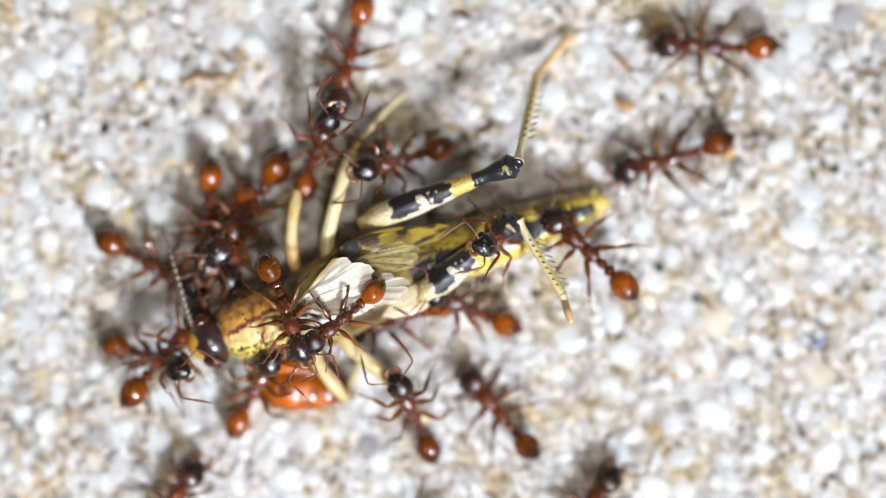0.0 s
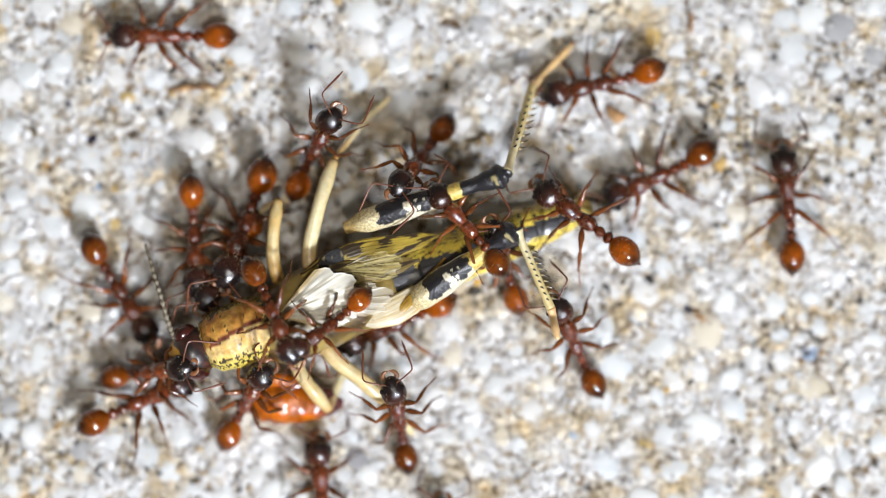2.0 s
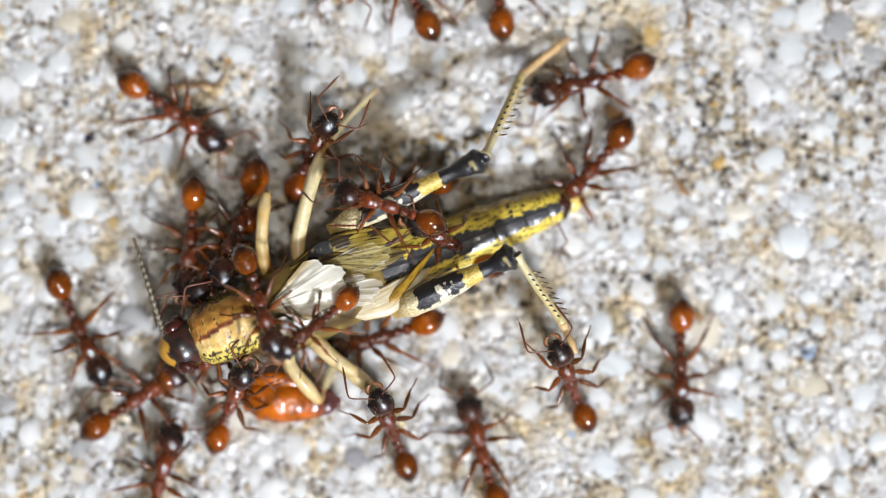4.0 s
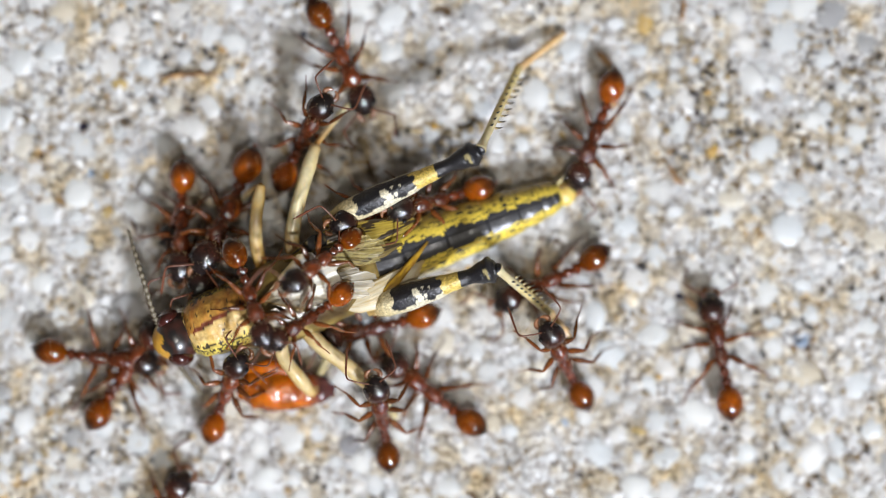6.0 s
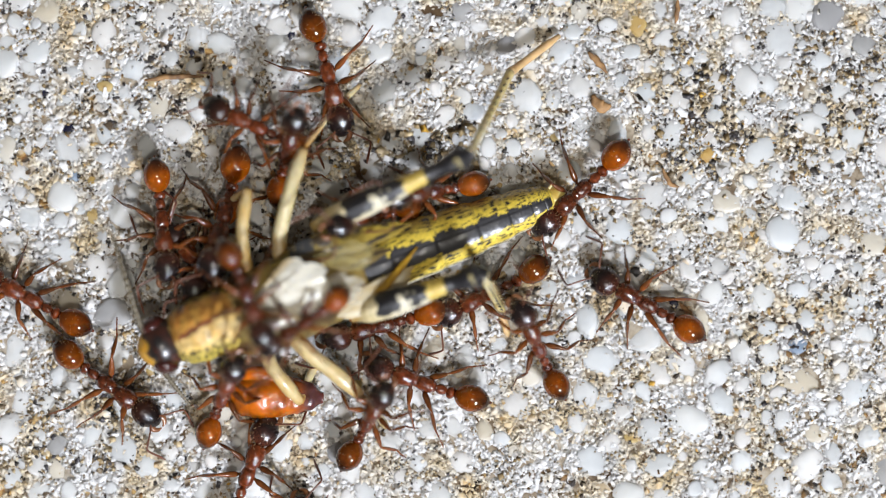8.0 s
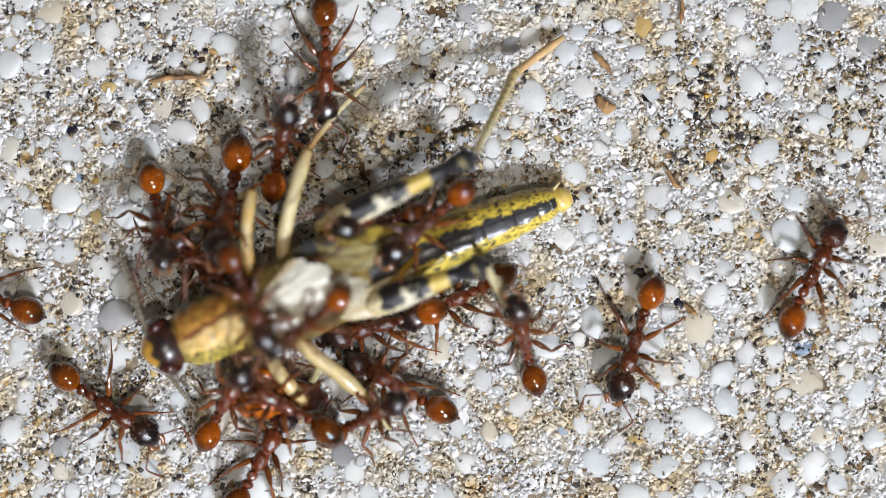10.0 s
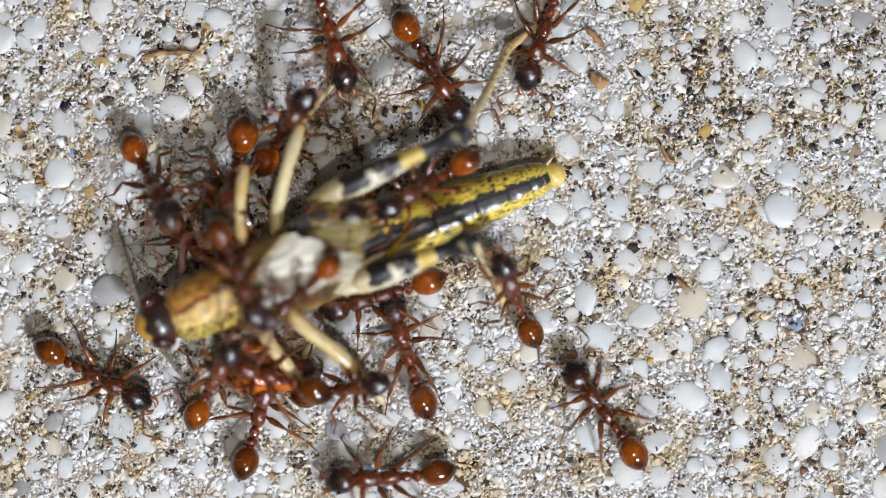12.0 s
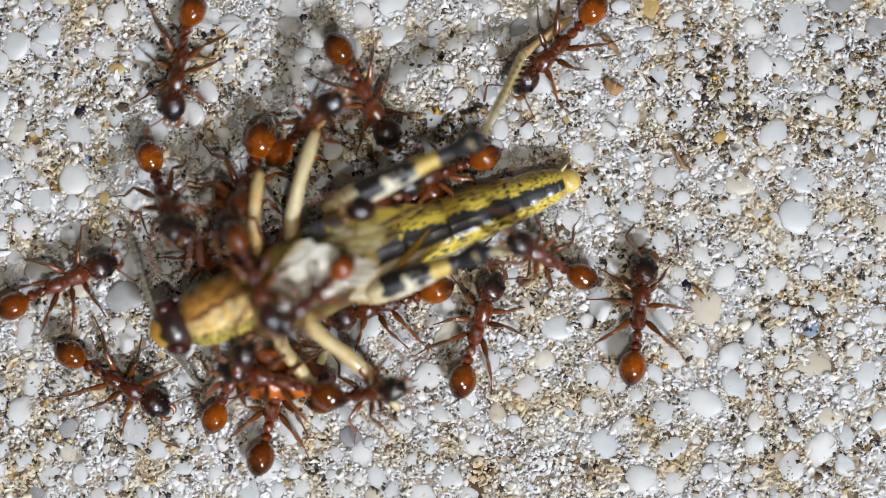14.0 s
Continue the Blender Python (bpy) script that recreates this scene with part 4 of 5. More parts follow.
# manner, size, then rows of seconds, x, y, z, heading and tilt
ANT_WAYS = (
    ("walk", 0.94, ((0.00, -6.51, 11.35, 0.00, -105, 0), (0.50, -8.06, 11.98, 0.00, -142, 0), (1.00, -12.32, 11.97, 0.00, -153, 0), (1.50, -13.91, 11.44, 0.00, -144, 0), (2.00, -15.43, 12.92, 0.00, -181, 0), (2.50, -15.59, 12.92, 0.00, -179, 0), (3.00, -16.55, 10.37, 0.00, -119, 0), (3.20, -15.41, 10.59, 0.00, -91, 0), (4.20, -15.12, 8.61, 0.00, -33, 0), (5.30, -12.78, 11.15, 0.00, -33, 0), (5.50, -12.37, 12.71, 0.00, -3, 0), (6.00, -9.38, 19.24, 0.00, 36, 0), (7.00, -8.56, 24.49, 0.00, 36, 0), (14.00, -9.36, 23.57, 0.00, 36, 0))),
    ("walk", 0.94, ((0.00, 12.98, 11.78, 0.00, 177, 0), (0.50, 9.23, 11.47, 0.00, 190, 0), (1.00, 8.59, 11.06, 0.00, 191, 0), (1.50, 7.71, 10.59, 0.00, 189, 0), (2.00, 7.54, 10.40, 0.00, 192, 0), (2.50, 7.37, 10.40, 0.00, 191, 0), (3.00, 7.46, 10.44, 0.00, 193, 0), (3.20, 7.24, 10.52, 0.00, 193, 0), (5.30, 7.06, 9.46, 0.00, 221, 0), (5.50, 7.05, 8.58, 0.00, 236, 0), (6.00, 7.60, 7.15, 0.00, 248, 0), (6.50, 7.67, 6.28, 0.00, 249, 0), (7.00, 8.37, 4.96, 0.00, 240, 0), (7.50, 7.73, 3.97, 0.00, 227, 0), (8.00, 7.26, 4.27, 0.00, 222, 0), (8.20, 7.35, 4.61, 0.00, 224, 0), (8.70, 9.96, 3.52, 0.00, 274, 0), (9.20, 14.04, 3.99, 0.00, 325, 0), (9.60, 17.25, -0.43, 0.00, 305, 0), (9.80, 18.12, -0.34, 0.00, 364, 0), (10.00, 18.98, -0.26, 0.00, 423, 0), (10.20, 18.00, -0.84, 0.00, 452, 0), (10.50, 17.30, 0.74, 0.00, 459, 0), (11.00, 20.34, 7.85, 0.00, 440, 0), (11.50, 19.44, 14.49, 0.00, 445, 0), (12.00, 19.60, 21.33, 0.00, 447, 0), (14.00, 18.83, 21.65, 0.00, 447, 0))),
    ("walk", 0.94, ((0.00, 10.79, 5.82, 0.00, -165, 0), (0.50, 10.47, 5.80, 0.00, -163, 0), (1.00, 10.41, 5.80, 0.00, -164, 0), (1.50, 10.27, 5.67, 0.00, -158, 0), (2.00, 10.55, 5.47, 0.00, -155, 0), (2.50, 10.98, 5.34, 0.00, -149, 0), (3.00, 10.14, 6.85, 0.00, -181, 0), (3.20, 7.76, 7.05, 0.00, -177, 0), (4.20, 6.95, 5.30, 0.00, -125, 0), (5.30, 7.36, 3.06, 0.00, -114, 0), (5.50, 7.42, 1.28, 0.00, -112, 0), (6.00, 5.26, -0.73, 0.00, -156, 0), (6.50, 4.30, -0.65, 0.00, -164, 0), (7.00, 3.20, -1.05, 0.00, -161, 0), (7.50, 2.94, -0.94, 0.00, -163, 0), (8.00, 2.54, -1.12, 0.00, -155, 0), (8.20, 2.33, -1.15, 0.00, -155, 0), (10.50, 0.35, -1.62, 0.00, -157, 0), (11.00, 0.93, -2.85, 0.00, -142, 0), (11.50, 1.48, -6.72, 0.00, -100, 0), (11.80, 0.14, -10.49, 0.00, -131, 0), (12.00, -2.69, -12.04, 0.00, -177, 0), (12.50, -5.26, -12.80, 0.00, -177, 0), (13.00, -7.03, -15.99, 0.00, -180, 0), (14.00, -7.44, -19.24, 0.00, -180, 0))),
    ("walk", 0.94, ((0.00, 6.26, 0.76, 2.00, 138, 0), (0.50, 6.59, 1.06, 2.00, 132, 0), (1.00, 6.71, 1.71, 2.00, 130, 0), (1.50, 6.96, 2.60, 2.00, 118, 0), (2.00, 6.58, 3.01, 2.00, 144, 0), (2.50, 7.21, 2.12, 1.00, 162, 0), (3.00, 6.47, 1.36, 1.00, 164, 0), (3.20, 6.34, 1.42, 0.50, 163, 0), (3.53, 8.67, -1.01, 0.25, 213, 0), (3.90, 11.01, -3.43, 0.00, 263, 0), (4.50, 15.05, -9.83, 0.00, 281, 0), (4.67, 15.20, -9.74, 0.00, 226, 0), (4.83, 15.35, -9.64, 0.00, 172, 0), (5.00, 15.49, -9.54, 0.00, 118, 0), (5.30, 15.08, -7.59, 0.00, 103, 0), (5.50, 14.81, -6.39, 0.00, 94, 0), (6.00, 14.24, -4.79, 0.00, 102, 0), (6.50, 11.40, -2.07, 0.00, 133, 0), (7.00, 10.33, -2.52, 0.00, 163, 0), (7.50, 10.02, -1.96, 0.00, 159, 0), (8.00, 10.67, -1.77, 0.00, 151, 0), (8.20, 11.19, -1.37, 0.00, 144, 0), (8.60, 10.93, -1.72, 0.00, 184, 0), (9.00, 10.67, -2.08, 0.00, 225, 0), (10.30, 9.21, -5.12, 0.00, 253, 0), (10.50, 8.55, -7.08, 0.00, 244, 0), (11.00, 6.14, -9.91, 0.00, 211, 0), (11.50, 7.38, -9.47, 0.00, 192, 0), (11.80, 6.57, -7.99, 0.00, 149, 0), (12.00, 8.58, -8.71, 0.00, 127, 0), (12.50, 9.03, -8.34, 0.00, 101, 0), (13.00, 8.99, -7.72, 0.00, 88, 0), (13.50, 10.06, -4.37, 0.00, 75, 0), (14.00, 9.55, -3.44, 0.00, 84, 0))),
    ("bite", 0.88, ((0.00, 1.52, -7.94, 0.00, 130, 0), (0.50, 2.84, -8.39, 0.00, 100, 0), (1.00, 5.13, -8.09, 0.57, 93, 16), (1.50, 5.79, -2.88, 0.90, 109, 26), (2.00, 5.86, -3.14, 0.94, 115, 27), (2.50, 6.00, -3.91, 1.08, 119, 32), (3.00, 5.83, -4.11, 1.38, 115, 42), (3.20, 5.73, -4.34, 1.38, 107, 42), (5.30, 5.63, -5.18, 1.38, 119, 42), (5.50, 5.65, -4.89, 1.38, 115, 42), (6.00, 5.60, -4.57, 1.38, 116, 42), (6.50, 5.57, -3.82, 1.38, 115, 42), (7.00, 4.86, -3.67, 1.38, 127, 42), (7.50, 4.74, -3.55, 1.36, 119, 42), (8.00, 4.73, -3.55, 1.12, 115, 33), (10.50, 3.75, -2.58, 1.38, 102, 42), (11.00, 3.78, -2.11, 1.38, 110, 42), (11.50, 3.74, -2.14, 1.38, 114, 42), (12.00, 3.61, -2.02, 1.38, 112, 42), (12.50, 3.88, -1.93, 1.38, 117, 42), (13.00, 4.15, -1.41, 1.38, 112, 42), (13.50, 4.50, -0.21, 1.38, 111, 42), (14.00, 4.26, -0.00, 1.38, 151, 42))),
    ("bite", 0.88, ((0.00, -0.62, -2.04, 1.11, 156, 33), (0.50, 0.25, -2.45, 1.25, 144, 37), (1.00, 1.67, -2.61, 1.22, 134, 36), (1.50, 2.58, -0.77, 1.29, 107, 39), (2.00, 2.14, 1.42, 1.38, 106, 42), (2.50, 0.77, 1.84, 1.38, 129, 42), (3.00, -0.41, 1.81, 1.38, 132, 42), (3.20, -0.67, 1.79, 1.38, 132, 42), (5.30, -0.85, 3.10, 2.30, 184, 8), (5.50, -1.04, 3.22, 2.20, 186, 10), (6.00, -1.18, 3.40, 1.30, 195, 28), (6.50, -1.23, 4.07, 1.18, 191, 35), (7.00, -0.91, 4.08, 1.21, 191, 36), (8.00, -1.06, 4.05, 1.22, 190, 36), (10.30, -1.12, 2.35, 2.50, 225, 8), (11.00, -0.82, 2.19, 2.50, 231, 8), (11.70, -0.84, 2.47, 2.40, 232, 8), (12.00, -0.94, 3.11, 1.90, 210, 16), (12.50, -1.10, 3.95, 1.25, 194, 36), (13.00, -0.97, 4.15, 1.17, 195, 35), (13.50, -0.81, 4.03, 1.12, 199, 33), (14.00, -1.00, 4.13, 1.08, 199, 32))),
    ("walk", 0.86, ((0.00, 0.81, 1.24, 3.14, -156, 62), (0.50, 1.26, 1.06, 3.64, -135, 62), (0.73, 1.27, 1.60, 3.89, -184, 62), (1.00, 1.28, 2.14, 4.14, -234, 62), (1.50, 1.31, 2.83, 4.70, -256, 58), (2.00, 0.39, 2.62, 3.60, -228, 0), (2.50, -1.54, 4.02, 4.40, -218, 38), (3.00, -2.72, 4.39, 3.60, -208, 0), (3.20, -2.86, 5.88, 4.49, -228, 43), (4.20, -3.96, 3.17, 3.60, -191, 0), (5.30, -5.74, 1.57, 4.70, -170, 33), (5.50, -6.44, 1.00, 4.73, -160, 35), (6.00, -7.30, -0.03, 4.80, -142, 38), (6.50, -7.47, 2.14, 4.74, -200, 35), (7.00, -7.20, 3.17, 4.97, -224, 49), (7.50, -8.15, 6.04, 3.86, -236, 41), (8.00, -9.68, 7.47, 1.50, -205, 0), (8.20, -10.68, 7.97, 1.00, -203, 0), (9.00, -19.74, 11.51, 0.00, -201, 0), (10.00, -30.18, 15.09, 0.00, -201, 0), (14.00, -30.62, 14.12, 0.00, -201, 0))),
    ("walk", 0.94, ((0.00, 5.76, -13.38, 0.00, 52, 0), (0.50, 11.52, -10.00, 0.00, 27, 0), (1.00, 16.12, -7.64, 0.00, 46, 0), (1.50, 17.97, 0.63, 0.00, 82, 0), (2.00, 17.41, 3.72, 0.00, 96, 0), (2.50, 17.27, 4.47, 0.00, 107, 0), (3.00, 18.81, 9.55, 0.00, 81, 0), (3.20, 20.20, 11.87, 0.00, 68, 0), (3.70, 21.20, 17.43, 0.00, 77, 0), (3.90, 20.30, 17.27, 0.00, 129, 0), (4.10, 19.40, 17.10, 0.00, 181, 0), (4.30, 18.50, 16.93, 0.00, 232, 0), (4.80, 14.74, 10.49, 0.00, 252, 0), (4.93, 15.57, 10.61, 0.00, 315, 0), (5.05, 16.40, 10.73, 0.00, 378, 0), (5.30, 14.84, 10.86, 0.00, 442, 0), (5.50, 14.95, 14.89, 0.00, 447, 0), (6.00, 15.25, 23.30, 0.00, 450, 0), (14.00, 14.85, 25.20, 0.00, 450, 0))),
    ("walk", 0.94, ((0.00, -16.47, -13.23, 0.00, 56, 0), (0.50, -14.22, -14.23, 0.00, 39, 0), (1.00, -9.50, -13.81, 0.00, 65, 0), (1.50, -8.09, -12.08, 0.00, 93, 0), (2.00, -7.42, -11.75, 0.00, 94, 0), (2.50, -8.89, -12.48, 0.00, 123, 0), (3.00, -15.25, -11.89, 0.00, 88, 0), (3.20, -15.27, -11.36, 0.00, 89, 0), (4.20, -16.17, -11.06, 0.00, 70, 0), (5.30, -16.66, -10.95, 0.00, 55, 0), (5.50, -16.83, -11.48, 0.00, 56, 0), (6.00, -15.84, -13.95, 0.00, 62, 0), (6.50, -12.37, -13.61, 0.00, 68, 0), (7.00, -10.45, -11.01, 0.00, 75, 0), (7.50, -10.35, -11.42, 0.00, 77, 0), (8.00, -10.29, -10.79, 0.00, 69, 0), (8.20, -10.32, -10.75, 0.00, 68, 0), (10.50, -9.73, -9.45, 0.00, 60, 0), (11.00, -9.77, -9.02, 0.00, 71, 0), (11.50, -9.45, -8.71, 0.00, 71, 0), (12.00, -9.52, -8.82, 0.00, 74, 0), (12.50, -9.46, -8.57, 0.00, 72, 0), (13.00, -9.69, -8.68, 0.00, 78, 0), (13.50, -9.60, -8.62, 0.00, 78, 0), (14.00, -9.61, -8.24, 0.00, 77, 0))),
    ("walk", 0.94, ((0.00, -1.65, -16.41, 0.00, 90, 0), (2.00, -0.94, -15.05, 0.00, 93, 0), (2.50, -0.58, -13.00, 0.00, 95, 0), (3.00, -0.20, -12.56, 0.00, 97, 0), (3.20, 0.43, -12.53, 0.00, 100, 0), (4.20, 1.24, -8.51, 0.00, 108, 0), (5.30, -0.29, -6.91, 0.00, 129, 0), (5.50, -0.33, -6.93, 0.00, 131, 0), (6.00, -1.12, -6.83, 0.00, 142, 0), (6.50, -1.38, -6.93, 0.00, 145, 0), (7.00, -1.65, -6.51, 0.00, 147, 0), (7.50, -0.68, -6.38, 0.00, 149, 0), (8.00, -0.96, -5.92, 0.00, 161, 0), (8.20, -0.99, -5.95, 0.00, 161, 0), (10.50, -2.79, -6.01, 0.00, 145, 0), (11.00, -2.57, -6.17, 0.00, 139, 0), (11.50, -2.98, -6.10, 0.00, 124, 0), (12.00, -1.76, -5.69, 0.00, 107, 0), (12.50, 0.50, -5.75, 0.00, 75, 0), (13.00, 1.16, -4.18, 0.00, 85, 0), (13.50, 0.96, -4.34, 0.00, 77, 0), (14.00, 1.04, -4.23, 0.00, 72, 0))),
    ("walk", 0.94, ((0.00, -17.15, 0.12, 0.00, -27, 0), (0.50, -16.89, -0.11, 0.00, -27, 0), (1.00, -17.04, 0.06, 0.00, -30, 0), (1.50, -17.79, 0.06, 0.00, -41, 0), (2.00, -18.20, -0.59, 0.00, -57, 0), (2.50, -18.37, -0.25, 0.00, -57, 0), (3.00, -20.31, 0.31, 0.00, -76, 0), (3.20, -21.26, -0.56, 0.00, -93, 0), (4.20, -19.77, -2.95, 0.00, -53, 0), (5.30, -17.79, -5.41, 0.00, -15, 0), (5.50, -18.26, -5.26, 0.00, -17, 0), (6.00, -18.92, -4.86, 0.00, -6, 0), (6.50, -18.65, -5.09, 0.00, -9, 0), (7.00, -18.23, -5.30, 0.00, -21, 0), (7.50, -17.58, -5.70, 0.00, -38, 0), (8.00, -17.63, -5.92, 0.00, -36, 0), (8.20, -17.66, -6.10, 0.00, -36, 0), (10.50, -18.13, -6.95, 0.00, -34, 0), (11.00, -18.26, -6.81, 0.00, -35, 0), (11.50, -18.16, -6.79, 0.00, -31, 0), (12.00, -18.19, -6.66, 0.00, -27, 0), (12.50, -18.20, -6.68, 0.00, -27, 0), (13.00, -18.14, -6.88, 0.00, -31, 0), (13.50, -18.06, -6.70, 0.00, -30, 0), (14.00, -17.95, -6.57, 0.00, -29, 0))),
    ("walk", 0.94, ((0.00, -16.30, -4.77, 1.50, 47, 0), (0.50, -16.13, -4.56, 1.50, 42, 0), (1.00, -16.11, -4.74, 1.50, 42, 0), (1.50, -17.22, -6.51, 1.00, 33, 0), (2.00, -17.19, -6.59, 0.50, 23, 0), (2.50, -17.08, -6.34, 0.00, 23, 0), (3.00, -17.19, -6.72, 0.00, 32, 0), (3.20, -17.22, -6.59, 0.00, 34, 0), (5.30, -17.19, -6.43, 0.00, 29, 0), (5.50, -17.21, -6.28, 0.00, 30, 0), (6.00, -17.49, -5.77, 0.00, 55, 0), (6.50, -18.20, -5.06, 0.00, 88, 0), (7.00, -18.82, -4.49, 0.00, 101, 0), (7.50, -21.05, -2.12, 0.00, 131, 0), (8.00, -21.55, -1.52, 0.00, 151, 0), (8.20, -21.88, -1.37, 0.00, 152, 0), (9.00, -23.88, -1.04, 0.00, 156, 0), (10.50, -24.77, -1.03, 0.00, 156, 0), (11.00, -27.49, -1.23, 0.00, 166, 0), (12.00, -30.00, -0.37, 0.00, 158, 0), (12.20, -29.00, -1.21, 0.00, 216, 0), (12.40, -28.01, -2.04, 0.00, 273, 0), (12.60, -27.02, -2.87, 0.00, 330, 0), (13.50, -24.07, -3.09, 0.00, 368, 0), (14.00, -20.88, -1.67, 0.00, 384, 0))),
    ("bite", 0.88, ((0.00, -16.59, -5.02, 1.38, -19, 42), (0.50, -16.14, -5.23, 1.38, -13, 42), (1.00, -16.04, -5.34, 1.38, -10, 42), (1.50, -16.13, -5.96, 1.38, -16, 42), (2.00, -15.88, -4.82, 1.38, 8, 42), (2.50, -16.21, -4.88, 1.38, 12, 42), (3.00, -16.15, -4.48, 1.38, 20, 42), (3.20, -16.08, -4.44, 1.38, 21, 42), (4.20, -12.76, -4.29, 0.70, 22, 24), (4.73, -13.15, -2.55, 0.70, 76, 24), (5.30, -13.54, -0.80, 0.10, 131, 6), (8.00, -12.66, 0.12, 0.10, 131, 6), (14.00, -12.72, -0.80, 0.10, 131, 6))),
    ("bite", 0.88, ((0.00, -11.29, -6.05, 1.35, 60, 41), (0.50, -11.12, -6.07, 1.38, 60, 42), (1.00, -11.22, -6.00, 1.38, 61, 42), (1.50, -11.11, -6.06, 1.38, 59, 42), (2.00, -11.08, -6.04, 1.38, 59, 42), (2.50, -11.45, -5.85, 1.37, 66, 42), (3.00, -11.55, -6.02, 1.38, 62, 42), (3.20, -11.62, -6.02, 1.38, 65, 42), (5.30, -11.95, -6.38, 1.38, 67, 42), (5.50, -11.93, -6.28, 1.38, 68, 42), (6.00, -11.81, -6.20, 1.38, 67, 42), (6.50, -11.64, -6.25, 1.38, 64, 42), (7.00, -11.31, -6.08, 1.38, 67, 42), (7.50, -11.33, -6.16, 1.38, 66, 42), (8.00, -11.30, -6.04, 1.38, 66, 42), (10.50, -11.32, -6.29, 1.38, 59, 42), (11.00, -11.41, -6.25, 1.38, 63, 42), (11.50, -11.50, -6.25, 1.38, 64, 42), (12.00, -11.53, -6.43, 1.38, 60, 42), (12.50, -11.61, -6.27, 1.38, 62, 42), (13.00, -11.63, -6.28, 1.38, 63, 42), (13.50, -11.57, -6.25, 1.29, 64, 39), (14.00, -11.49, -6.21, 1.36, 63, 41))),
    ("bite", 0.88, ((0.00, -3.38, -7.30, 1.38, 114, 42), (0.50, -3.30, -7.07, 1.38, 119, 42), (1.00, -3.31, -6.94, 1.38, 116, 42), (1.50, -3.43, -6.96, 1.38, 127, 42), (2.00, -3.39, -6.92, 1.38, 100, 42), (2.50, -3.38, -7.08, 1.38, 105, 42), (3.00, -3.59, -7.40, 1.38, 107, 42), (3.20, -3.68, -7.38, 1.38, 111, 42), (5.30, -3.85, -7.89, 1.38, 105, 42), (5.50, -3.97, -7.72, 1.38, 96, 42), (6.00, -3.87, -7.55, 1.38, 99, 42), (6.50, -3.60, -7.45, 1.38, 98, 42), (7.00, -3.28, -7.43, 1.38, 86, 42), (7.50, -3.62, -7.36, 1.38, 57, 42), (8.00, -3.68, -7.36, 1.38, 62, 42), (10.50, -3.73, -7.20, 1.38, 25, 42), (11.00, -3.92, -6.98, 1.38, 36, 42), (11.50, -4.33, -6.85, 1.38, 24, 42), (12.00, -4.43, -7.25, 1.38, 11, 42), (12.50, -4.34, -7.13, 1.38, 11, 42), (13.00, -4.41, -7.32, 1.38, 21, 42), (13.50, -4.42, -7.22, 1.38, 18, 42), (14.00, -4.36, -7.22, 1.38, 11, 42))),
    ("bite", 0.92, ((0.00, -14.06, 2.23, 0.55, -91, 16), (0.50, -14.09, 2.10, 0.55, -86, 16), (1.00, -14.16, 2.31, 0.55, -88, 16), (1.50, -14.13, 2.05, 0.55, -91, 16), (2.00, -14.16, 1.98, 0.55, -86, 16), (2.50, -14.05, 2.04, 0.55, -82, 16), (3.00, -14.23, 2.05, 0.55, -91, 16), (3.20, -14.23, 1.90, 0.55, -91, 16), (5.30, -14.57, 1.72, 0.55, -99, 16), (5.50, -14.61, 1.80, 0.55, -95, 16), (6.00, -14.44, 2.08, 0.55, -91, 16), (6.50, -14.59, 2.18, 0.55, -93, 16), (7.00, -14.38, 2.48, 0.55, -92, 16), (7.50, -14.61, 2.51, 0.55, -86, 16), (8.00, -14.68, 2.34, 0.55, -83, 16), (10.50, -14.96, 2.17, 1.52, -74, 42), (11.00, -14.75, 2.25, 1.41, -62, 38), (11.50, -14.98, 2.65, 1.53, -66, 42), (12.00, -14.70, 2.77, 1.53, -60, 42), (12.50, -14.76, 2.53, 1.53, -58, 42), (13.00, -14.74, 2.73, 1.53, -59, 42), (13.50, -14.77, 2.65, 1.53, -59, 42), (14.00, -15.03, 2.46, 1.52, -69, 42))),
    ("bite", 1.05, ((0.00, -12.14, 2.70, 0.70, -125, 20), (0.50, -11.12, 2.60, 0.70, -103, 20), (1.00, -11.51, 2.65, 0.70, -109, 20), (1.50, -11.50, 2.60, 0.70, -108, 20), (2.00, -11.58, 2.55, 0.70, -110, 20), (2.50, -11.34, 2.73, 0.70, -102, 20), (3.00, -11.32, 2.69, 0.70, -104, 20), (3.20, -11.54, 2.57, 0.70, -109, 20), (5.30, -12.00, 2.35, 0.70, -107, 20), (5.50, -12.36, 2.50, 0.70, -113, 20), (6.00, -12.16, 2.52, 0.70, -115, 20), (6.50, -11.99, 2.39, 0.70, -107, 20), (7.00, -11.49, 2.39, 0.70, -102, 20), (7.50, -11.57, 2.35, 0.70, -104, 20), (8.00, -11.51, 2.57, 0.70, -103, 20), (10.50, -11.48, 3.06, 1.30, -100, 34), (11.00, -11.47, 3.04, 1.30, -107, 34), (11.50, -11.29, 2.97, 1.30, -105, 34), (12.00, -11.05, 2.78, 1.30, -104, 34), (12.50, -10.85, 2.88, 1.30, -104, 34), (13.00, -10.85, 2.87, 1.30, -102, 34), (13.50, -10.88, 2.78, 1.30, -102, 34), (14.00, -11.18, 2.90, 1.30, -109, 34))),
